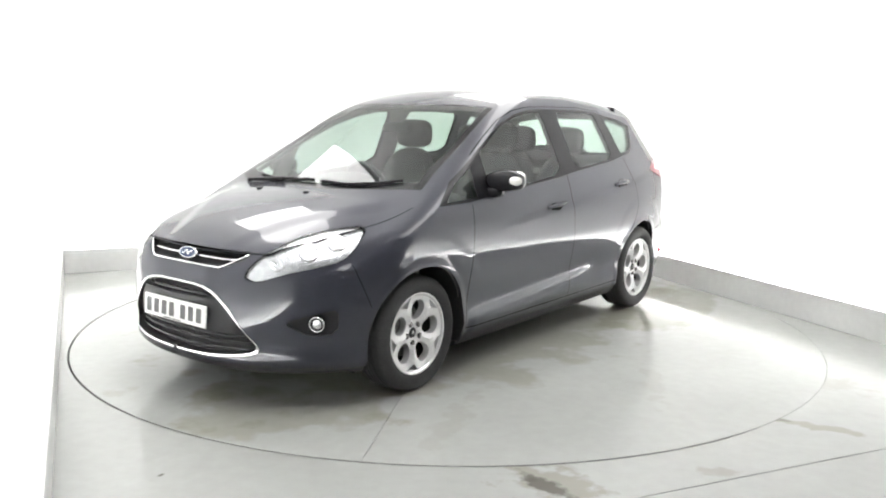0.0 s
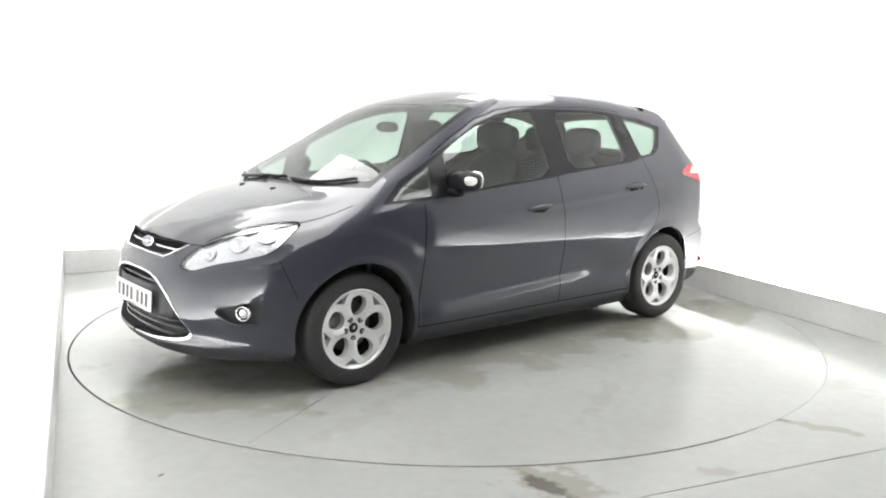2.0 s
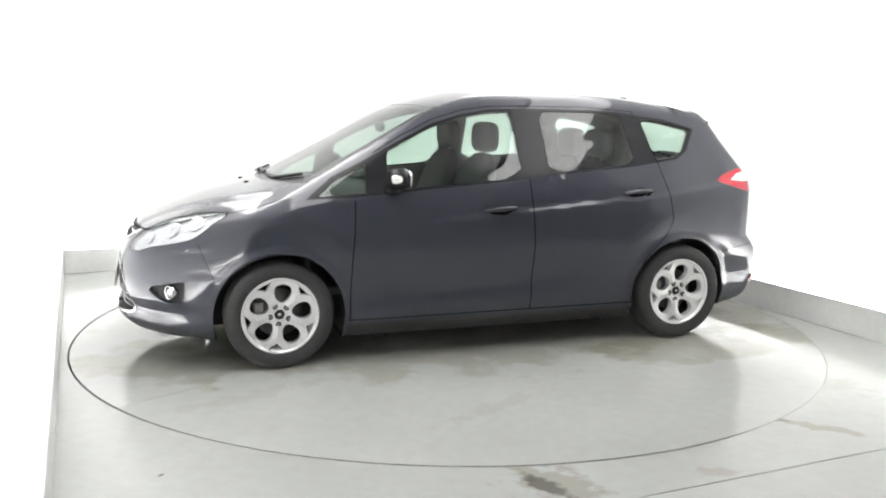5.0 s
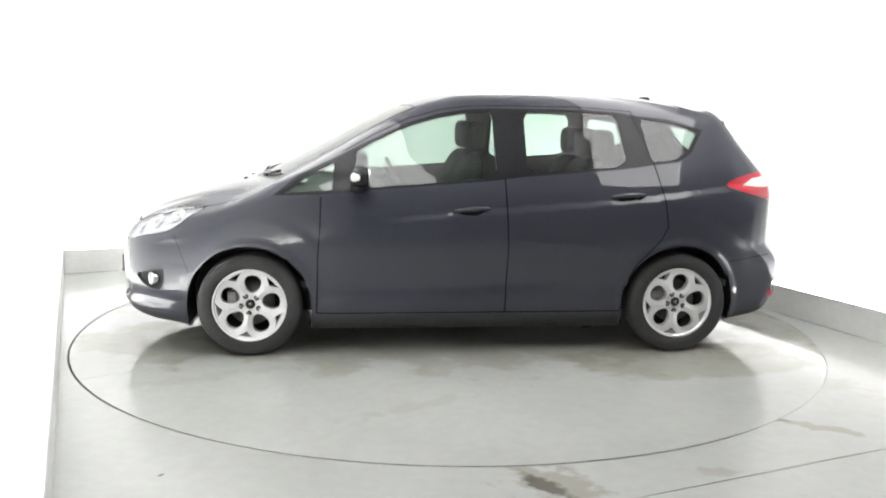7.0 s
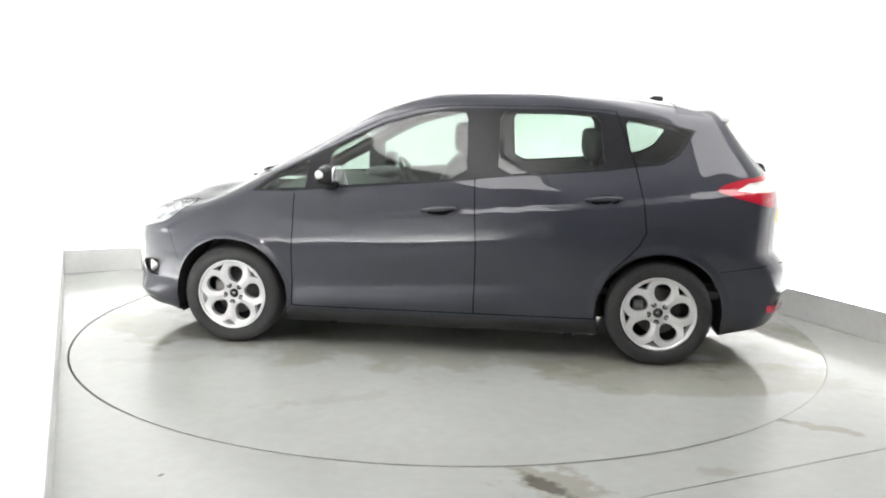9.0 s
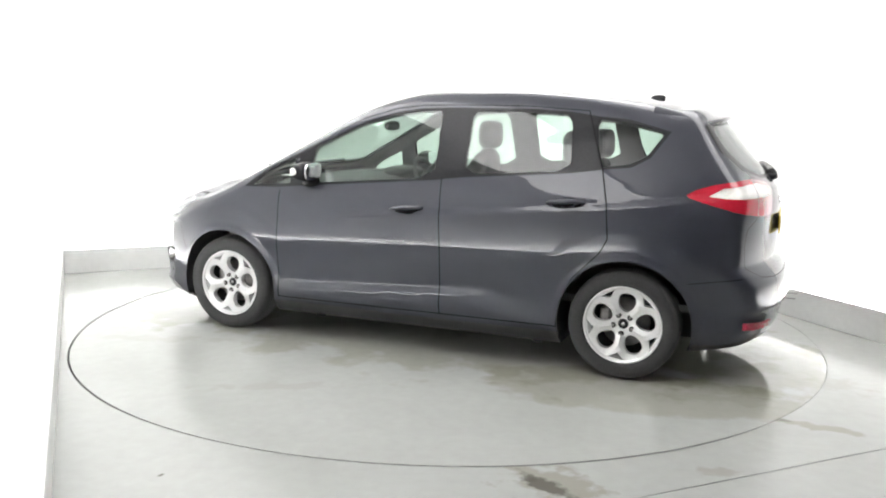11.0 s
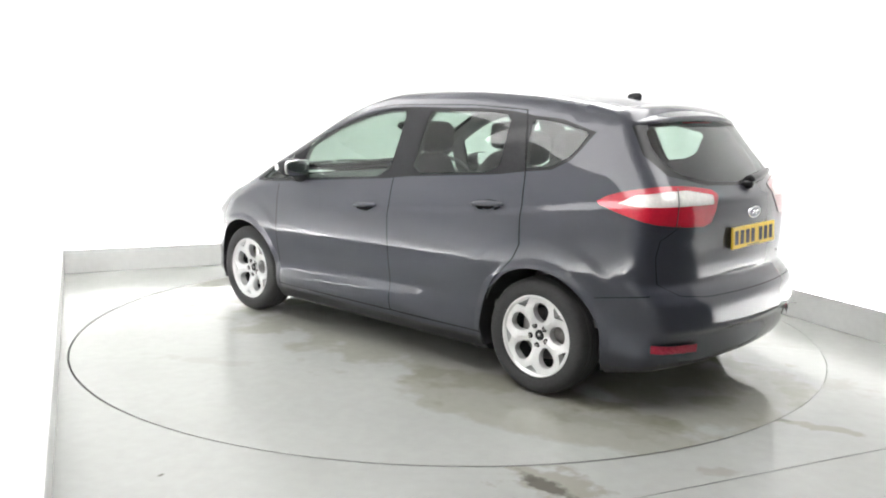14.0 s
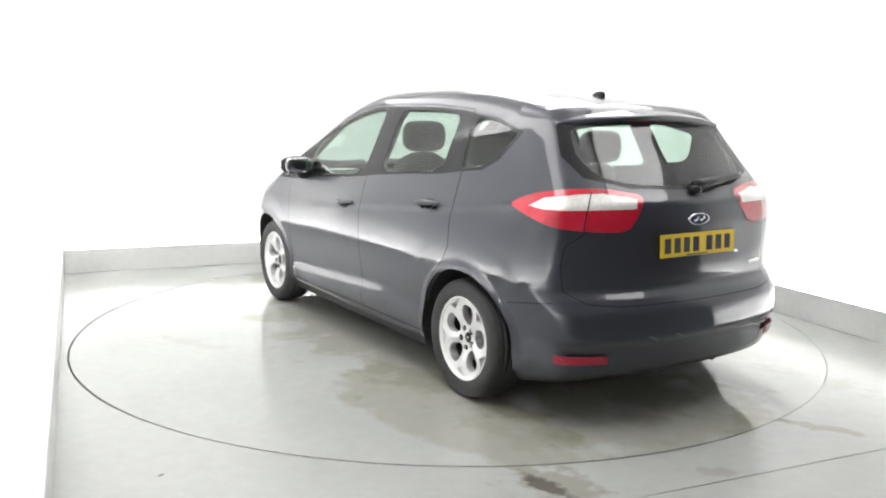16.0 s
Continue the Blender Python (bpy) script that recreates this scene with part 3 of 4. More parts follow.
shell.cut(top_list((0.035, -0.05), (0.02, 0.22), (-0.10, 0.60), (-0.16, 0.745), (-0.34, 0.705), (-0.54, 0.685), (-0.80, 0.65), (-1.005, 0.61), (-0.95, 0.3), (-0.92, -0.05)), UP, "screen_edge", 0.2)
shell.cut(top_list((-0.02, -0.05), (-0.035, 0.22), (-0.15, 0.58), (-0.21, 0.685), (-0.34, 0.655), (-0.54, 0.643), (-0.80, 0.612), (-0.985, 0.575), (-0.935, 0.3), (-0.905, -0.05)), UP, "windscreen", 0.2)
shell.cut(rear_list((-0.05, 1.475), (0.34, 1.462), (0.575, 1.428), (0.622, 1.28), (0.575, 1.185), (0.36, 1.135), (-0.05, 1.12)), REAR, "rear_glass_edge", 0.1)
shell.cut(rounded(rear_list((-0.05, 1.455), (0.33, 1.442), (0.525, 1.412), (0.55, 1.285), (0.50, 1.195), (0.34, 1.152), (-0.05, 1.138)), 0.18), REAR, "rear_window", 0.1)
# lamps
HEAD = [(0.25, 0.74, 0.905), (0.40, 0.79, 0.80), (0.48, 0.78, 0.755), (0.58, 0.72, 0.728), (0.68, 0.60, 0.70), (0.775, 0.49, 0.655), (0.80, 0.43, 0.672), (0.775, 0.425, 0.715), (0.70, 0.47, 0.785), (0.56, 0.545, 0.857), (0.41, 0.635, 0.893)]
HEAD = rounded(HEAD)
shell.cut(HEAD, FRONT_CORNER, "headlamp_edge", 0.05)
hc = Vector(tuple(np.mean(HEAD, axis=0)))
shell.cut([tuple(hc + (Vector(q) - hc) * 0.965) for q in HEAD], FRONT_CORNER, "headlamp", 0.05)
TAILLAMP = [(-2.95, 0.81, 1.045), (-3.02, 0.79, 1.085), (-3.10, 0.75, 1.113), (-3.20, 0.64, 1.137), (-3.27, 0.49, 1.135), (-3.34, 0.30, 1.105), (-3.38, 0.37, 1.02), (-3.38, 0.435, 0.94), (-3.32, 0.62, 0.945), (-3.22, 0.76, 0.965), (-3.10, 0.80, 1.0)]
TAILLAMP = rounded(TAILLAMP)
shell.cut(TAILLAMP, REAR_CORNER, "tail_lamp", 0.02)
shell.cut([(-3.07, 0.785, 1.05), (-3.13, 0.735, 1.093), (-3.22, 0.61, 1.112), (-3.27, 0.50, 1.115), (-3.335, 0.345, 1.088), (-3.36, 0.37, 1.045), (-3.30, 0.58, 1.044), (-3.16, 0.77, 1.04)], REAR_CORNER, "clear_strip", 0.02)
shell.strip([(-3.255, 0.56, 1.125), (-3.288, 0.625, 0.95)], REAR_CORNER, "shut_line", 0.006, 0.02)
# front openings
GRILLE = front_list((-0.05, 0.79), (0.41, 0.785), (0.385, 0.745), (0.32, 0.715), (-0.05, 0.70))
shell.cut(GRILLE, FRONT, "grille_opening", 0.05)
INTAKE = front_list((-0.05, 0.615), (0.18, 0.612), (0.28, 0.585), (0.35, 0.53), (0.44, 0.43), (0.505, 0.345), (0.49, 0.315), (0.42, 0.297), (0.25, 0.282), (-0.05, 0.275))
INTAKE = rounded(INTAKE)
shell.cut([(0.85, q[1] * 1.0 + (0.011 if q[1] > 0 else 0), q[2] + (0.009 if q[2] > 0.45 else -0.010)) for q in INTAKE], FRONT, "chrome_surround", 0.05)
shell.cut(INTAKE, FRONT, "intake_opening", 0.05)
FOG = [(0.715, 0.60, 0.468), (0.60, 0.73, 0.508), (0.50, 0.78, 0.525), (0.51, 0.775, 0.40), (0.63, 0.70, 0.395)]
FOG = rounded(FOG)
shell.cut(FOG, FRONT_CORNER, "fog_pocket", 0.05)
# shut lines
shell.strip(FRONT_DOOR[:4], LEFT)
shell.strip(FRONT_DOOR[-3:], LEFT)
shell.strip(REAR_DOOR[5:], LEFT)
shell.strip(side_list((-0.40, 0.268), (-1.545, 0.268), (-2.27, 0.268)), LEFT, width=0.008)
shell.strip(side_list((-0.56, 1.237), (-0.74, 1.337), (-0.95, 1.437), (-1.15, 1.494), (-1.32, 1.517), (-1.545, 1.522), (-2.0, 1.522), (-2.36, 1.499)), LEFT, width=0.005)
shell.strip(TAILGATE[:7], REAR, width=0.0035)
shell.strip([(0.70, 0.50, 1), (0.52, 0.635, 1), (0.25, 0.725, 1), (-0.02, 0.80, 1)], UP, least=0.15)
shell.strip([(0.79, 0.0, 1), (0.775, 0.2, 1), (0.745, 0.36, 1), (0.70, 0.50, 1)], UP, least=0.15, width=0.008)
shell.strip(side_list((-2.99, 0.575), (-3.26, 0.615)), LEFT, width=0.005)
shell.strip(side_list((0.355, 0.52), (0.44, 0.735)), LEFT, width=0.004)
# wheel arches
for cx in (0.0, -WHEELBASE):
    arch = [(cx + 0.372 * math.cos(radians(a)), 0.31 + 0.372 * math.sin(radians(a))) for a in range(-10, 191, 8)]
    shell.cut(side_list((cx + 0.36, 0.0), *arch, (cx - 0.36, 0.0)), LEFT, "arch_hole", -0.3)
shell.drop("arch_hole")
for f in shell.bm.faces:
    if f.normal.z < -0.5 and f.calc_center_median().z < 0.28:
        f[shell.key] = len(shell.names)
shell.names.append("underbody")
# the sill is one strip; crumbs beside the arches go to the underbody
sill_key = shell.names.index("sill")
left = {f for f in shell.bm.faces if f[shell.key] == sill_key}
strips = []
while left:
    todo, got = [left.pop()], []
    while todo:
        f = todo.pop()
        got.append(f)
        for e in f.edges:
            for g in e.link_faces:
                if g in left:
                    left.discard(g)
                    todo.append(g)
    strips.append(got)
for got in sorted(strips, key=len)[:-1]:
    for f in got:
        f[shell.key] = len(shell.names) - 1

for name, material, text in (("body_shell", PAINT, ""), ("bonnet", PAINT, ""), ("front_bumper", PAINT, ""), ("rear_bumper", PAINT, ""), ("tailgate", PAINT, ""), ("underbody", PLASTIC, "black underbody"),
                             ("screen_edge", BLACK, "black windscreen border"), ("windscreen", GLASS, "green-tinted windscreen"), ("rear_glass_edge", BLACK, "black rear window border"), ("rear_window", GLASS, "tinted rear window"), ("chrome_surround", CHROME, "chrome intake surround")):
    v, f = shell.take(name)
    panel(name, v, f, material, car, text, both=True, sunk=-0.004 if name == "chrome_surround" else 0.0)
v, f = shell.take("shut_line")
panel("shut_line", v, f, SEAL_SHADE, car, "dark panel gaps", both=True, sunk=0.0004)
for way in (1, -1):
    for name, material, text in (("front_door", PAINT, ""), ("rear_door", PAINT, ""), ("sill", PAINT, ""), ("window_surround", BLACK, "black window frames"), ("front_quarter_window", GLASS, "tinted glass"), ("front_door_window", GLASS, "tinted glass"), ("rear_door_window", GLASS, "tinted glass"), ("rear_quarter_window", GLASS, "tinted glass")):
        v, f = shell.take(name)
        panel(name, v, f, material, car, text, way, sunk=0.003 if "window" in name and "surround" not in name else 0.0)
    v, f = shell.take("headlamp", "headlamp_edge")
    lamp = tray("headlamp", v, f, SILVER, car, 0.014, Vector((0.75, 0.6, 0.15)), "clear headlamp with silver reflectors", way)
    v, f = shell.take("headlamp_edge")
    panel("rim", v, f, SEAL_SHADE, lamp, "black rim", way, sunk=0.001)
    v, f = shell.take("headlamp")
    panel("lens", v, f, LENS, lamp, "clear lens", way)
    for hx, hy, hz, hr in ((0.44, 0.70, 0.83, 0.052), (0.555, 0.63, 0.775, 0.050), (0.67, 0.54, 0.725, 0.036)):
        seat_at = np.array([[hx, hy, hz]])
        for _ in range(8):
            seat_at = seat_at - slope(seat_at) * solid(*seat_at.T)[:, None]
        n = Vector(slope(seat_at)[0])
        c = Vector(seat_at[0]) - n * 0.011
        bm = bmesh.new()
        rings = []
        for rr, dep in ((0.0, -0.002), (0.30, -0.001), (0.32, 0.006), (0.50, 0.004), (0.72, 0.003), (0.90, 0.0075), (1.0, 0.0085), (1.04, 0.002)):
            rings.append([bm.verts.new((hr * rr * math.cos(k * math.tau / 24), hr * rr * math.sin(k * math.tau / 24), dep)) for k in range(24)])
        for r0, r1 in zip(rings[1:], rings[2:]):
            for k in range(24):
                bm.faces.new((r0[k], r0[(k + 1) % 24], r1[(k + 1) % 24], r1[k]))
        bm.faces.new(rings[1][::-1])
        d = Vector((n.x, n.y * way, n.z))
        bm.transform(Matrix.Translation((c.x, c.y * way, c.z)) @ d.to_track_quat("Z", "Y").to_matrix().to_4x4())
        part("reflector_bowl", bm, SILVER, lamp, "bright round reflector", True)
    v, f = shell.take("tail_lamp")
    lamp = panel("tail_lamp", v, f, RED, car, "red tail lamp with a clear strip", way, sunk=-0.004)
    v, f = shell.take("clear_strip")
    panel("clear_strip", v, f, MILK, lamp, "clear reversing strip", way, sunk=-0.003)
    v, f = shell.take("fog_pocket")
    tray("fog_pocket", v, f, PLASTIC, car, 0.025, FRONT_CORNER, "black fog lamp recess", way)
v, f = shell.take("grille_opening")
grille = tray("grille", v, f, PLASTIC, car, 0.05, FRONT, "black upper grille with chrome bar", both=True)
v, f = shell.take("intake_opening")
intake = tray("intake", v, f, PLASTIC, car, 0.06, FRONT, "black lower air intake", both=True)
# cabin lining, a little inside the skin
v, f = shell.take("body_shell", "front_door", "rear_door", "tailgate", "window_surround", "screen_edge", "rear_glass_edge", "tail_lamp", "clear_strip", "shut_line")
keep = [g for g in f if min(v[i][2] for i in g) > 0.45 and max(v[i][0] for i in g) < 0.05]
panel("cabin_lining", v, [g[::-1] for g in keep], LINER, car, "grey cabin lining", both=True, sunk=0.03, curved=False)


def lathe(profile, segments=64, bm=None, closed=False):
    """Turns (radius, depth) pairs about the y axis."""
    bm = bm or bmesh.new()
    rings = [[bm.verts.new((r * math.cos(k * math.tau / segments), y, r * math.sin(k * math.tau / segments))) for k in range(segments)] for r, y in profile]
    pairs = list(zip(rings, rings[1:])) + ([(rings[-1], rings[0])] if closed else [])
    for a, b in pairs:
        for k in range(segments):
            j = (k + 1) % segments
            bm.faces.new((a[k], b[k], b[j], a[j]))
    return bm


def loop_prism(outline, y0, y1, bm=None):
    """A prism of an (x, z) outline between two depths."""
    bm = bm or bmesh.new()
    a = [bm.verts.new((x, y0, z)) for x, z in outline]
    b = [bm.verts.new((x, y1, z)) for x, z in outline]
    bm.faces.new(a)
    bm.faces.new(b[::-1])
    for i in range(len(a)):
        j = (i + 1) % len(a)
        bm.faces.new((a[i], b[i], b[j], a[j]))
    bmesh.ops.recalc_face_normals(bm, faces=bm.faces)
    return bm


def make_wheel():
    """A wheel at the origin that faces +y; its holes match the five-spoke alloy."""
    w = new("wheel")
    tyre = lathe([(0.214, 0.075), (0.222, 0.092), (0.240, 0.102), (0.268, 0.106), (0.290, 0.101), (0.302, 0.092), (0.309, 0.080),
                  (0.3125, 0.050), (0.3125, 0.047), (0.306, 0.046), (0.306, 0.038), (0.3135, 0.037), (0.3145, 0.016), (0.308, 0.015), (0.308, 0.006), (0.3148, 0.005),
                  (0.3148, -0.005), (0.308, -0.006), (0.308, -0.015), (0.3145, -0.016), (0.3135, -0.037), (0.306, -0.038), (0.306, -0.046), (0.3125, -0.047), (0.309, -0.08), (0.30, -0.095), (0.27, -0.106), (0.235, -0.10), (0.214, -0.085)], 96)
    part("tyre", tyre, RUBBER, w, "black rubber tyre", True)
    part("rim", lathe([(0.222, 0.084), (0.224, 0.090), (0.220, 0.094), (0.212, 0.092), (0.206, 0.080), (0.198, 0.072), (0.192, 0.03), (0.186, -0.08), (0.21, -0.088)], 72), ALLOY, w, "silver alloy rim", True)
    # spoked face
    bm = bmesh.new()
    edges = []

    def add_loop(pts):
        vs = [bm.verts.new((x, 0, z)) for x, z in pts]
        edges.extend(bm.edges.new((vs[i], vs[(i + 1) % len(vs)])) for i in range(len(vs)))

    add_loop([(0.206 * math.cos(k * math.tau / 80), 0.206 * math.sin(k * math.tau / 80)) for k in range(80)])
    for k in range(5):
        a = radians(10 + 72 * k)
        ca, sa = math.cos(a), math.sin(a)
        hole = []
        for i in range(28):
            q = i * math.tau / 28
            r = 0.127 + 0.056 * math.cos(q)
            t = 0.050 * math.sin(q) * (1 + 0.20 * math.cos(q)) * (1.0 if abs(math.sin(q)) < 0.9 else 0.98)
            hole.append((r * ca - t * sa, r * sa + t * ca))
        add_loop(hole)
        b = a + radians(36)
        cb, sb = math.cos(b), math.sin(b)
        notch = [(0.165, 0.0), (0.172, 0.010), (0.188, 0.033), (0.193, 0.036), (0.197, 0.030), (0.199, 0.012), (0.1995, 0.0), (0.199, -0.012), (0.197, -0.030), (0.193, -0.036), (0.188, -0.033), (0.172, -0.010)]
        add_loop([(r * cb - t * sb, r * sb + t * cb) for r, t in notch])
    for r0, n in ((0.030, 28),):
        add_loop([(r0 * math.cos(k * math.tau / n), r0 * math.sin(k * math.tau / n)) for k in range(n)])
    bmesh.ops.triangle_fill(bm, edges=edges, use_beauty=True)
    # no faces inside the holes
    doomed = []
    for f in bm.faces:
        c = f.calc_center_median()
        r, ang = math.hypot(c.x, c.z), math.degrees(math.atan2(c.z, c.x))
        if r < 0.028:
            doomed.append(f)
            continue
        for k in range(5):
            d = (ang - 10 - 72 * k + 180) % 360 - 180
            x, t = r * math.cos(radians(d)), r * math.sin(radians(d))
            if abs(d) < 30 and (((x - 0.127) / 0.055) ** 2 + (t / 0.05) ** 2) < 0.9:
                doomed.append(f)
            d2 = (ang - 46 - 72 * k + 180) % 360 - 180
            x, t = r * math.cos(radians(d2)), r * math.sin(radians(d2))
            if abs(d2) < 13 and 0.168 < x < 0.1985 and abs(t) < (x - 0.163) * 1.35:
                doomed.append(f)
    bmesh.ops.delete(bm, geom=list(set(doomed)), context="FACES")
    bmesh.ops.subdivide_edges(bm, edges=[e for e in bm.edges if e.calc_length() > 0.03], cuts=1)
    bmesh.ops.triangulate(bm, faces=bm.faces)
    for f in bm.faces:
        if f.normal.y < 0:
            f.normal_flip()

    def dish(x, z):
        r = math.hypot(x, z)
        d = min(abs((math.degrees(math.atan2(z, x)) - 46 - 72 * k + 180) % 360 - 180) for k in range(5))
        return 0.052 + 0.030 * (r / 0.206) ** 1.5 + 0.016 * max(0.0, 1 - d / 22) * max(0.0, min(1, (r - 0.03) / 0.06)) * (1 - max(0, (r - 0.15) / 0.056))

    front = list(bm.faces)
    made = bmesh.ops.extrude_face_region(bm, geom=front)
    moved = {g for g in made["geom"] if isinstance(g, bmesh.types.BMVert)}
    for v in bm.verts:
        y = dish(v.co.x, v.co.z)
        v.co.y = y if v in moved else y - 0.040
    bmesh.ops.recalc_face_normals(bm, faces=bm.faces)
    part("spoke_face", bm, ALLOY, w, "five-spoke silver alloy face")
    hub = part("hub_cap", lathe([(0.0, 0.058), (0.020, 0.0575), (0.026, 0.055), (0.029, 0.049), (0.029, 0.03)], 28), PLASTIC, w, "dark hub cap", True)
    part("hub_badge", lathe([(0.0, 0.0592), (0.008, 0.0592), (0.010, 0.0575)], 20), CHROME, hub, "small silver badge", True)
    for k in range(5):
        a = radians(46 + 72 * k)
        bm = lathe([(0.0, 0.070), (0.007, 0.070), (0.0095, 0.066), (0.0105, 0.045)], 6)
        bm.transform(Matrix.Translation((0.056 * math.cos(a), 0.0, 0.056 * math.sin(a))))
        part("wheel_nut", bm, STEEL, w, "grey wheel nut")
        # dark disc laid on the alloy in place of the shade inside the nut hole
        bm = lathe([(0.0160, 0.062), (0.0160, 0.0662), (0.0, 0.0665)], 16)
        bm.transform(Matrix.Translation((0.056 * math.cos(a), -0.0025, 0.056 * math.sin(a))))
        part("nut_hole_shade", bm, PLASTIC, w)
    part("barrel", lathe([(0.190, 0.02), (0.185, -0.09), (0.06, -0.09), (0.0, -0.09)], 48), PLASTIC, w, "dark inner barrel", True)
    part("brake_disc", lathe([(0.07, 0.02), (0.072, -0.005), (0.14, -0.005), (0.14, -0.028), (0.07, -0.028)], 48), STEEL, w, "grey brake disc", True)
    cal = box(-0.145, -0.085, -0.05, 0.012, -0.07, 0.07, 0.012)
    part("brake_caliper", cal, STEEL, w)
    return w


first_wheel = make_wheel()
first_wheel.parent = car
tagged(first_wheel, "silver five-spoke alloy wheel with black tyre")
first_wheel.matrix_basis = pose(0, 0.772, 0.314) @ Matrix.Diagonal((-1, 1, 1, 1))
for x, y in ((-WHEELBASE, 0.772), (0, -0.772), (-WHEELBASE, -0.772)):
    w = copy_thing(first_wheel, pose(x, y, 0.314, 0, 0, 0 if y > 0 else 180))
    if y > 0:
        w.matrix_basis = pose(x, y, 0.314) @ Matrix.Diagonal((-1, 1, 1, 1))
    else:
        w.matrix_basis = pose(x, y, 0.314, 0, 0, 180)
for x in (0, -WHEELBASE):
    for way in (1, -1):
        bm = bmesh.new()
        n = 40
        rows, outers, ring_at = [], [], []
        for i in range(n + 1):
            a = radians(-25 + 230 * i / n)
            cs, sn = x + 0.385 * math.cos(a), max(0.31 + 0.385 * math.sin(a), 0.195)
            ys = np.arange(0.92, 0.55, -0.005)
            solid_at = np.flatnonzero(solid(np.full(ys.shape, cs), ys, np.full(ys.shape, max(sn, 0.24))) < -0.003)
            outer = float(ys[solid_at[0]]) if len(solid_at) else 0.7
            outers.append(outer)
            ring_at.append((cs, sn))
        for i, (cs, sn) in enumerate(ring_at):
            outer = max(outers[max(0, i - 1):i + 2]) - 0.004
            rows.append([bm.verts.new((cs, way * outer, sn)), bm.verts.new((cs, way * 0.5, sn))])
        for r0, r1 in zip(rows, rows[1:]):
            bm.faces.new((r0[0], r0[1], r1[1], r1[0]))
        hubv = [r[1] for r in rows]
        bm.faces.new(hubv)
        part("wheel_arch_liner", bm, PLASTIC, car, "black wheel arch liner")


def tube(points, radius, segments=8, taper=None):
    """A round bar along the points."""
    bm = bmesh.new()
    pts = [Vector(q) for q in points]
    rings = []
    for i, q in enumerate(pts):
        d = (pts[min(i + 1, len(pts) - 1)] - pts[max(i - 1, 0)]).normalized()
        a = d.orthogonal().normalized()
        if rings:
            a = (keep_a - d * keep_a.dot(d)).normalized()
        keep_a = a
        b = d.cross(a)
        r = radius if taper is None else taper[i]
        rings.append([bm.verts.new(q + (a * math.cos(k * math.tau / segments) + b * math.sin(k * math.tau / segments)) * r) for k in range(segments)])
    for r0, r1 in zip(rings, rings[1:]):
        for k in range(segments):
            j = (k + 1) % segments
            bm.faces.new((r0[k], r0[j], r1[j], r1[k]))
    bm.faces.new(rings[0][::-1])
    bm.faces.new(rings[-1])
    return bm


def on_skin(x, y, z, d, out=0.0):
    """The place where a line against d meets the body, moved out along its normal."""
    d = np.array(Vector(d).normalized())
    k = np.arange(1.2, -1.2, -0.004)
    q = np.array([x, y, z]) + k[:, None] * d
    hitk = np.flatnonzero(solid(*q.T) < 0)
    best = q[hitk[0]] if len(hitk) else np.array([x, y, z])
    return Vector(best + slope(best[None])[0] * out)


def blob(centre, size, bend=None, levels=3, power=2.6):
    """A rounded box."""
    bm = bmesh.new()
    bmesh.ops.create_cube(bm, size=2)
    bmesh.ops.subdivide_edges(bm, edges=bm.edges, cuts=5, use_grid_fill=True)
    for v in bm.verts:
        n = (abs(v.co.x) ** power + abs(v.co.y) ** power + abs(v.co.z) ** power) ** (1 / power)
        c = v.co / n
        if bend:
            c = bend(c)
        v.co = Vector((centre[0] + c.x * size[0], centre[1] + c.y * size[1], centre[2] + c.z * size[2]))
    return bm


# grille bars, badge and plates
for zz, rr in ((0.752, 0.007),):
    pts = [on_skin(0.9, y, zz - 0.0 * abs(y), (1, 0, 0), -0.012) for y in np.linspace(-0.35, 0.35, 17)]
    part("grille_bar", tube(pts, rr), CHROME, grille, "chrome bar", True)
pts = [on_skin(0.9, y, 0.708 + 0.07 * max(0, (abs(y) - 0.28) / 0.13) , (1, 0, 0), 0.002) for y in np.linspace(-0.405, 0.405, 25)]
part("grille_trim", tube(pts, 0.005), CHROME, grille, "thin chrome lower trim", True)
for zz in (0.315, 0.345, 0.375):
    wide = 0.50 - (zz - 0.33) * 0.8
    pts = [on_skin(0.9, y, zz, (1, 0, 0), -0.03) for y in np.linspace(-wide, wide, 17)]
    part("intake_slat", tube(pts, 0.007), BLACK, intake, "black slat", True)
pts = [on_skin(0.9, y, 0.578, (1, 0, 0), -0.025) for y in np.linspace(-0.27, 0.27, 13)]
part("intake_slat", tube(pts, 0.008), BLACK, intake, "black slat", True)
# the panel on which the plate sits
bm = bmesh.new()
cols = [[on_skin(0.9, y, z, (1, 0, 0), -0.012) for z in (0.395, 0.555)] for y in np.linspace(-0.39, 0.39, 17)]
vv = [[bm.verts.new(q) for q in c] for c in cols]
for c0, c1 in zip(vv, vv[1:]):
    bm.faces.new((c0[0], c1[0], c1[1], c0[1]))
part("plate_panel", bm, PLASTIC, intake, "black plate panel", True)


def number_plate(name, m, base, label):
    """A plate in the y z plane that faces +x, with plain bars for the writing."""
    pl = part(name, box(-0.006, 0.004, -0.26, 0.26, -0.0555, 0.0555, 0.003), base, car, label)
    pl.matrix_basis = m
    for y0 in (-0.215, -0.150, -0.085, -0.020, 0.075, 0.140, 0.205):
        part("bar", box(0.004, 0.0052, y0 - 0.021, y0 + 0.021, -0.036, 0.036), INK, pl)
    part("maker_line", box(0.004, 0.0052, -0.09, 0.06, -0.0515, -0.0455), INK, pl)
    return pl


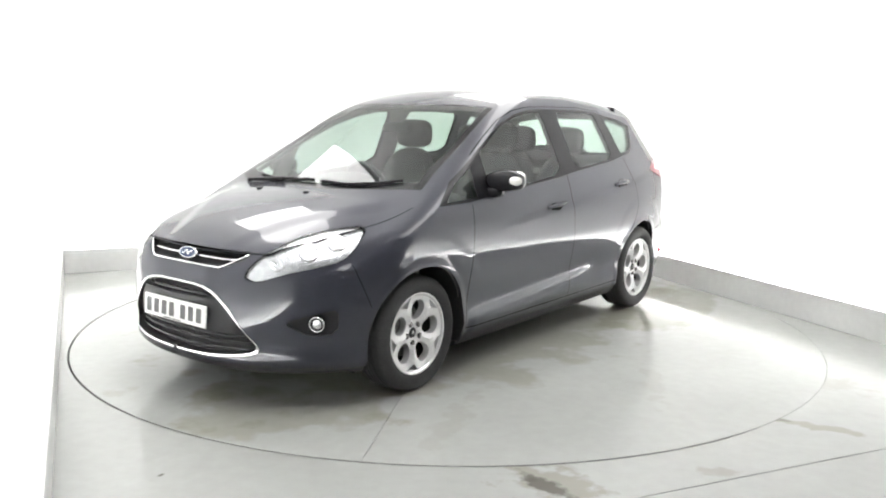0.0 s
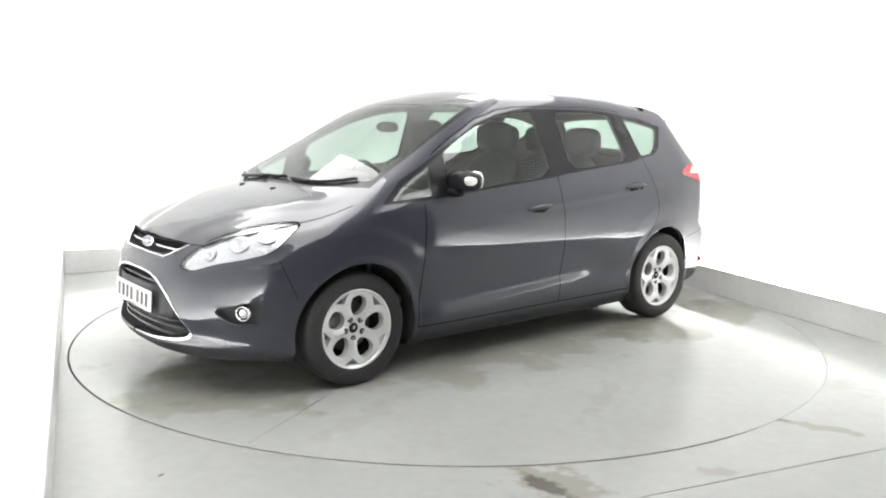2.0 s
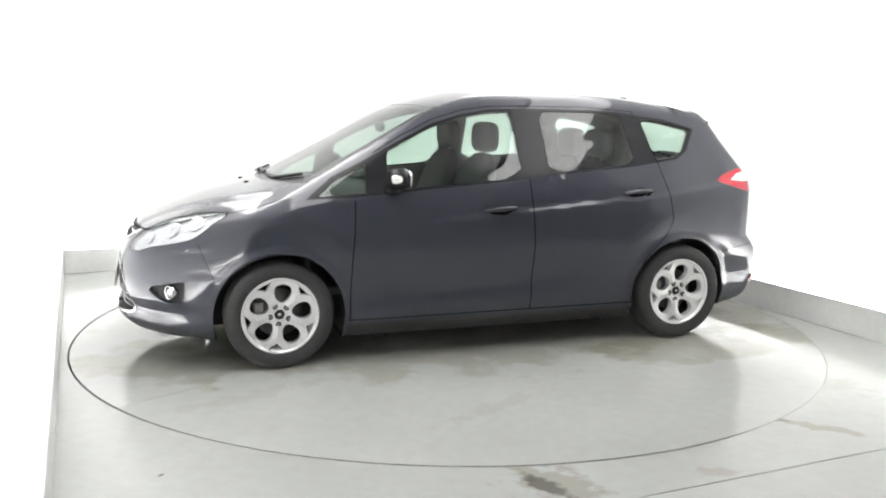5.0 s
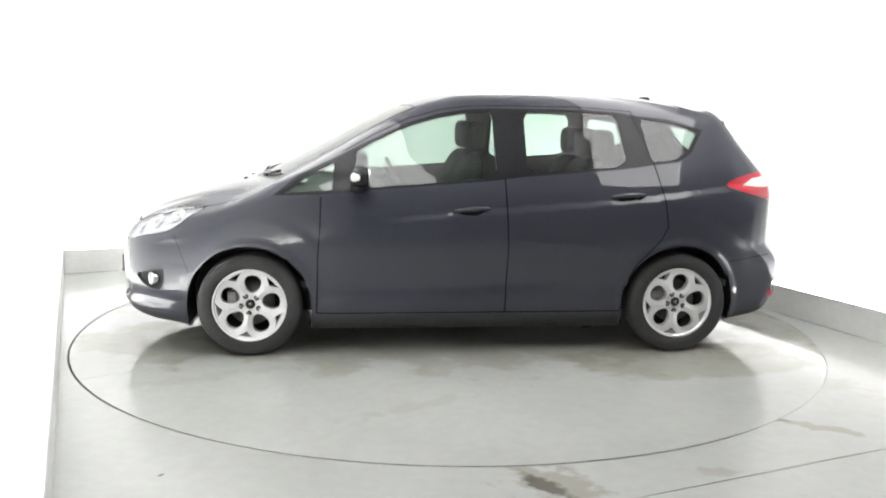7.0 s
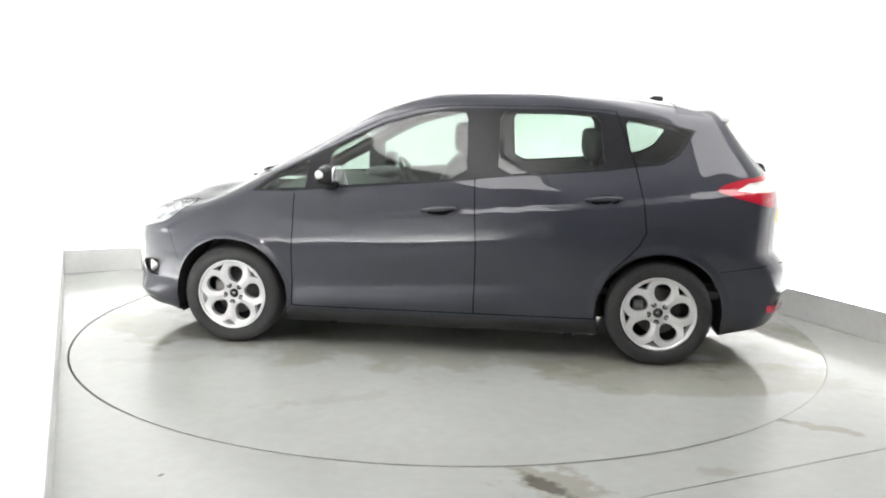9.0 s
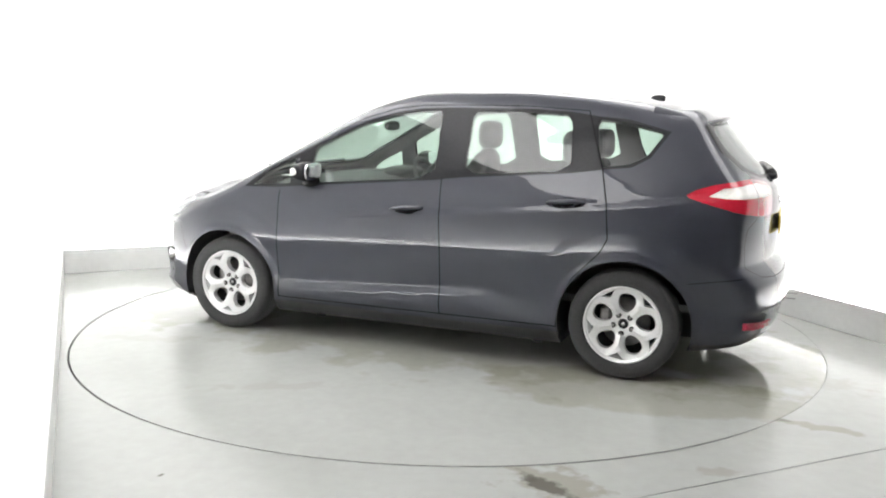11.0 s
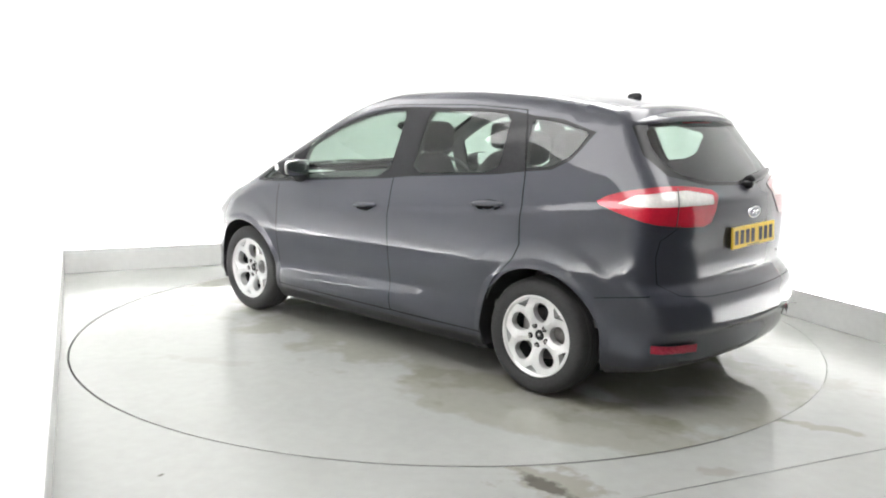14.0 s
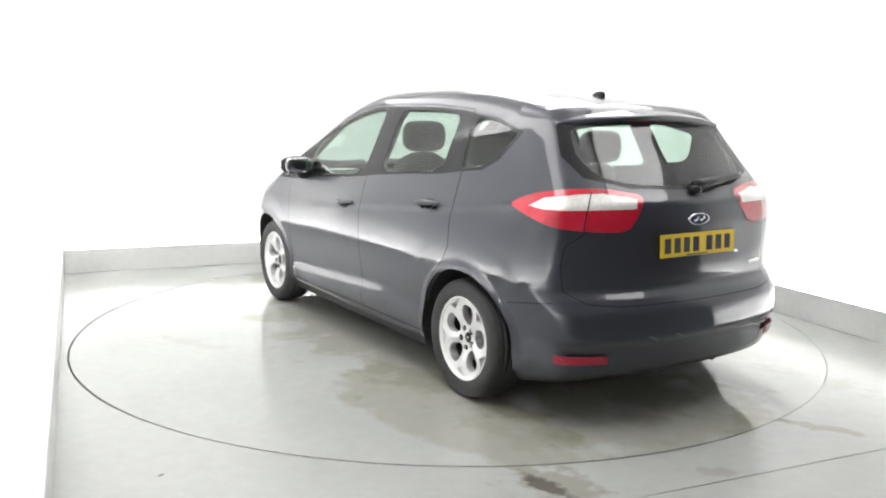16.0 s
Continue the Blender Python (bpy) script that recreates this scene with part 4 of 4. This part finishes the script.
at = on_skin(0.9, 0, 0.465, (1, 0, 0), 0.012)
number_plate("front_number_plate", pose(at.x - 0.010, 0, 0.468, 0, -4, 0), WHITE_PLATE, "white front number plate with dark bars")
at = on_skin(-3.6, 0, 0.86, (-1, 0, 0), 0.012)
number_plate("rear_number_plate", pose(at.x + 0.004, 0, 0.865, 0, -3, 180), YELLOW_PLATE, "yellow rear number plate with dark bars")


def oval_badge(parent, m):
    bm = bmesh.new()
    rings = []
    for s, dep in ((1.0, 0.0), (1.0, 0.006), (0.93, 0.009), (0.86, 0.008)):
        rings.append([bm.verts.new((dep, 0.073 * s * math.cos(k * math.tau / 40), 0.030 * s * math.sin(k * math.tau / 40))) for k in range(40)])
    for r0, r1 in zip(rings, rings[1:]):
        for k in range(40):
            j = (k + 1) % 40
            bm.faces.new((r0[k], r0[j], r1[j], r1[k]))
    b = part("badge", bm, CHROME, parent, "chrome-rimmed oval badge", True)
    b.matrix_basis = m
    bm = bmesh.new()
    bm.faces.new([bm.verts.new((0.0075, 0.064 * math.cos(k * math.tau / 40), 0.0255 * math.sin(k * math.tau / 40))) for k in range(40)])
    part("enamel", bm, OVAL, b, "dark blue oval field")
    part("flourish", tube([(0.0085, 0.040 - 0.08 * i / 12, 0.010 * math.sin(i * 1.05)) for i in range(13)], 0.0035, 6), CHROME, b, "silver flourish", True)


at = on_skin(0.9, 0, 0.752, (1, 0, 0), 0.004)
oval_badge(car, pose(at.x, 0, 0.752, 0, -22, 0))
at = on_skin(-3.6, 0, 0.985, (-1, 0, 0), 0.002)
oval_badge(car, pose(at.x, 0, 0.985, 0, 2, 180))
for y0, y1, zz in ((-0.33, -0.30, 0.80), (-0.56, -0.44, 0.73)):
    a, b = on_skin(-3.6, y0, zz, (-1, 0, 0), 0.002), on_skin(-3.6, y1, zz, (-1, 0, 0), 0.002)
    part("script_bar", tube([a, b], 0.008, 6), CHROME, car, "small chrome script bar")

# lamps low down, mirrors, handles
for way in (1, -1):
    c = Vector((0.597, 0.722 * way, 0.455))
    turn = Vector((0.86, 0.5 * way, 0)).to_track_quat("Z", "Y").to_matrix().to_4x4()
    bm = bmesh.new()
    rings = []
    for r, dep in ((0.040, -0.03), (0.040, 0.006), (0.037, 0.010), (0.033, 0.007), (0.031, -0.004)):
        rings.append([bm.verts.new((r * math.cos(k * math.tau / 28), r * math.sin(k * math.tau / 28), dep)) for k in range(28)])
    for r0, r1 in zip(rings, rings[1:]):
        for k in range(28):
            j = (k + 1) % 28
            bm.faces.new((r0[k], r0[j], r1[j], r1[k]))
    bm.transform(Matrix.Translation(c) @ turn)
    fog = part("fog_lamp", bm, CHROME, car, "round chrome-ringed fog lamp", True)
    bm = bmesh.new()
    bmesh.ops.create_uvsphere(bm, u_segments=20, v_segments=10, radius=0.024, matrix=Matrix.Translation(c) @ turn @ Matrix.Diagonal((1, 1, 0.25, 1)))
    part("lens", bm, SILVER, fog, "clear fog lens", True)
    # rear reflector
    bm = bmesh.new()
    grid = [[on_skin(-3.41 + 0.14 * i / 14, way * (0.565 + 0.19 * i / 14), 0.335 + 0.014 * j, (-0.8, 0.6 * way, 0), 0.020) for j in range(4)] for i in range(15)]
    vv = [[bm.verts.new(q) for q in c2] for c2 in grid]
    for c0, c1 in zip(vv, vv[1:]):
        for j in range(3):
            bm.faces.new((c0[j], c1[j], c1[j + 1], c0[j + 1]) if way < 0 else (c0[j], c0[j + 1], c1[j + 1], c1[j]))
    part("rear_reflector", bm, DEEPRED, car, "red bumper reflector")
    # door mirror
    def lean(c):
        return Vector((c.x * (1 - 0.15 * c.z), c.y, c.z * (1 - 0.25 * max(0, -c.y * way) - 0.12 * max(0.0, c.y * way))))
    mir = part("door_mirror", blob((-0.662, 0.945 * way, 1.098), (0.056, 0.120, 0.062), lean, power=3.2), BLACK, car, "dark door mirror with clear indicator", True)
    part("mirror_glass", blob((-0.716, 0.953 * way, 1.100), (0.010, 0.100, 0.052), None, power=3.5), MIRROR, mir, "mirror glass", True)
    part("mirror_arm", blob((-0.655, 0.880 * way, 1.030), (0.050, 0.06, 0.033), None), BLACK, mir, "black arm", True)
    part("indicator", blob((-0.642, 1.033 * way, 1.101), (0.036, 0.035, 0.028), None), INDICATOR, mir, "white indicator lens", True)
    # handles
    for hx, hz, tilt in ((-1.33, 0.90, 0.05), (-2.30, 0.985, 0.03)):
        pts = []
        for i in range(11):
            u = i / 10 * 2 - 1
            q = on_skin(hx - 0.105 * u, way * 1.2, hz + tilt * u * 0.2, (0, way, 0), 0.004 + 0.026 * (1 - u * u) ** 0.5 * (1 if abs(u) < 0.99 else 0))
            pts.append(q)
        han = part("door_handle", tube(pts, 0.014, 10, [0.010 + 0.006 * (1 - abs(i / 5 - 1)) for i in range(11)]), PAINT, car, "body-coloured door handle", True)
        # flat black ellipse on the skin, painted as the shade behind the handle
        bm = bmesh.new()
        rim = []
        for k in range(28):
            a = k * math.tau / 28
            rim.append(bm.verts.new(on_skin(hx + 0.092 * math.cos(a), way * 1.2, hz - 0.002 + 0.031 * math.sin(a), (0, way, 0), 0.0015)))
        bm.faces.new(rim if way < 0 else rim[::-1])
        part("bowl_shade", bm, SEAL_SHADE, han, "flat black patch as the shade of the finger recess")
    # front deflector by the wheel
    part("air_deflector", box(0.372, 0.384, way * 0.62 - 0.14, way * 0.62 + 0.14, 0.165, 0.22, 0.003), PLASTIC, car, "black air deflector")

# roof spoiler over the rear window
bm = bmesh.new()
rows = []
for i in range(25):
    y = -0.57 + 1.14 * i / 24
    k = abs(y) / 0.57
    xe = -3.105 + 0.10 * k ** 2.5
    zt = 1.482 - 0.038 * k ** 2
    xr = -2.72
    zr = float(ROOF(xr)) - 0.045 * (abs(y) / 0.6) ** 2 + 0.0015
    prof = [(xr, zr), ((xr + xe) / 2, (zr + zt) / 2 + 0.008), (xe + 0.02, zt + 0.002), (xe, zt - 0.006), (xe + 0.004, zt - 0.026), (xe + 0.10, zt - 0.045)]
    if i == 0:
        rows.append([bm.verts.new((px + 0.01, y - 0.012, pz - 0.075)) for px, pz in prof])
    rows.append([bm.verts.new((px, y, pz)) for px, pz in prof])
    if i == 24:
        rows.append([bm.verts.new((px + 0.01, y + 0.012, pz - 0.075)) for px, pz in prof])
for r0, r1 in zip(rows, rows[1:]):
    for j in range(len(r0) - 1):
        bm.faces.new((r0[j], r1[j], r1[j + 1], r0[j + 1]))
bmesh.ops.recalc_face_normals(bm, faces=bm.faces)
part("roof_spoiler", bm, PAINT, car, "", True)
part("brake_light", box(-3.062, -3.052, -0.16, 0.16, 1.438, 1.450, 0.002), DEEPRED, car, "dark red high brake light")
# aerial stub
part("aerial", blob((-2.645, -0.012, 1.574), (0.050, 0.018, 0.032), lambda c: Vector((c.x - 0.3 * c.z, c.y * (1 - 0.3 * c.z), c.z))), BLACK, car, "short black roof aerial", True)

# tailpipe under the bumper, jacking points under the sills
part("tailpipe", tube([(-2.9, -0.30, 0.235), (-3.2, -0.31, 0.232), (-3.30, -0.31, 0.226)], 0.03, 16), PLASTIC, car, "dark tailpipe", True)
for way in (1, -1):
    for jx in (-0.62, -2.12):
        part("jacking_point", box(jx - 0.03, jx + 0.03, way * 0.70 - 0.012, way * 0.70 + 0.012, 0.115, 0.17, 0.004), PLASTIC, car, "black jacking point")

# wipers and washer jets
for y0, y1 in ((-0.52, 0.05), (0.10, 0.60)):
    pts = [on_skin(-0.035 - 0.14 * (max(0, abs(y) - 0.2) / 0.4) ** 2, y, 1.4, (0, 0, 1), 0.014) for y in np.linspace(y0, y1, 9)]
    wip = part("front_wiper", tube(pts, 0.010, 6), BLACK, car, "black wiper blade", True)
pts = [on_skin(-0.09, -0.62, 1.4, (0, 0, 1), 0.02), on_skin(-0.03, -0.52, 1.4, (0, 0, 1), 0.02), on_skin(-0.02, -0.2, 1.4, (0, 0, 1), 0.02)]
part("wiper_arm", tube(pts, 0.012, 6), BLACK, car, "black wiper arm")
for y in (-0.28, 0.12):
    q = on_skin(0.10, y, 1.4, (0, 0, 1), 0.003)
    part("washer_jet", blob(tuple(q), (0.018, 0.018, 0.007)), BLACK, car, "black washer jet", True)
pts = [on_skin(-3.8, y, 1.125 + 0.09 * max(0, -y) , (-1, 0, 0), 0.022) for y in np.linspace(-0.02, -0.46, 9)]
rw = part("rear_wiper", tube(pts, 0.012, 6, [0.030, 0.029, 0.028, 0.027, 0.026, 0.025, 0.023, 0.020, 0.014]), BLACK, car, "black rear wiper", True)
q = on_skin(-3.8, -0.02, 1.115, (-1, 0, 0), 0.015)
part("pivot", blob(tuple(q), (0.03, 0.035, 0.022)), BLACK, rw, "", True)


# ---- cabin ----
def seat(x, y, wide, tall, head, name="front_seat"):
    """A seat with its back leaning rearwards; x is at the hip."""
    s = part(name, blob((x + 0.22, y, 0.56), (0.27, wide, 0.10)), CLOTH, car, "charcoal cloth seat", True)
    part("backrest", blob((x + 0.10, y, 0.62 + tall / 2), (0.10, wide, tall / 2), lambda c: Vector((c.x - 0.9 * (c.z + 1), c.y * (1 - 0.12 * max(0, c.z)), c.z))), CLOTH, s, "charcoal backrest", True)
    xb = x + 0.10 - 0.18
    if head:
        part("headrest", blob((xb - 0.01, y, 0.62 + tall + 0.10), (0.062, 0.15, 0.10), power=3.4), CLOTH, s, "dark headrest", True)
        for dy in (-0.06, 0.06):
            part("headrest_post", tube([(xb, y + dy, 0.62 + tall - 0.06), (xb, y + dy, 0.62 + tall + 0.06)], 0.007, 6), STEEL, s, "steel post")
    return s


for y in (0.37, -0.37):
    seat(-1.33, y, 0.25, 0.60, True)
for y in (0.42, 0.0, -0.42):
    seat(-2.15, y, 0.19, 0.56, True, "rear_seat")
dash = part("dashboard", blob((-0.50, 0, 0.84), (0.34, 0.72, 0.185), lambda c: Vector((c.x, c.y, c.z - 0.12 * max(0, -c.x))), power=5), DASH, car, "dark grey dashboard", True)
part("instrument_hood", blob((-0.72, -0.37, 1.02), (0.13, 0.19, 0.05)), DASH, dash, "", True)
part("centre_console", blob((-0.86, 0, 0.72), (0.14, 0.14, 0.20), lambda c: Vector((c.x + 0.5 * c.z, c.y, c.z)), power=5), DASH, dash, "", True)
part("paper_sheet", box(-0.32, -0.20, 0.30, 0.52, 1.028, 1.031), WHITE_PLATE, dash, "white paper on the dashboard")
ring = []
tilt = pose(-0.93, -0.37, 0.96, 0, -65, 0)
for k in range(33):
    a = k * math.tau / 32
    ring.append(tilt @ Vector((0.185 * math.cos(a), 0.185 * math.sin(a), 0)))
wheel_ring = part("steering_wheel", tube(ring, 0.016, 8), DASH, car, "black steering wheel", True)
bm = blob((0, 0, -0.01), (0.07, 0.075, 0.03))
bm.transform(tilt)
part("airbag_pad", bm, DASH, wheel_ring, "", True)
for a in (0, 180, 270):
    p1 = tilt @ Vector((0.18 * math.sin(radians(a)), 0.18 * math.cos(radians(a)), 0))
    part("wheel_spoke", tube([tilt @ Vector((0, 0, -0.015)), p1], 0.014, 6), DASH, wheel_ring)
im = part("interior_mirror", blob((-0.80, 0, 1.375), (0.015, 0.12, 0.035)), BLACK, car, "black interior mirror", True)
part("cabin_floor", box(-3.0, -0.2, -0.76, 0.76, 0.40, 0.44), LINER, car, "dark cabin carpet")
part("parcel_shelf", box(-3.10, -2.50, -0.60, 0.60, 0.98, 1.0, 0.005), LINER, car, "grey parcel shelf")
part("bulkhead", box(-0.20, -0.17, -0.70, 0.70, 0.40, 0.95), LINER, car)
tagged(car, "dark graphite grey five-door family car on the turntable", "car")


# ---- motion ----
TABLE_ROWS = [(0.0, 232.4), (2.0, 219.5), (4.0, 205.9), (6.5, 189.2), (8.0, 179.2), (9.0, 172.3), (11.5, 154.7), (14.0, 137.1), (16.0, 122.8)]


def motions():
    for thing in turning:
        walk(thing, [(t, seat_pose(thing, d)) for t, d in TABLE_ROWS])


def seat_pose(thing, d):
    back = pose(1.281, -0.0740, 0) if thing is car else Matrix()
    return pose(0, 0, 0, 0, 0, d) @ back


turning = [turntable, car]
motions()
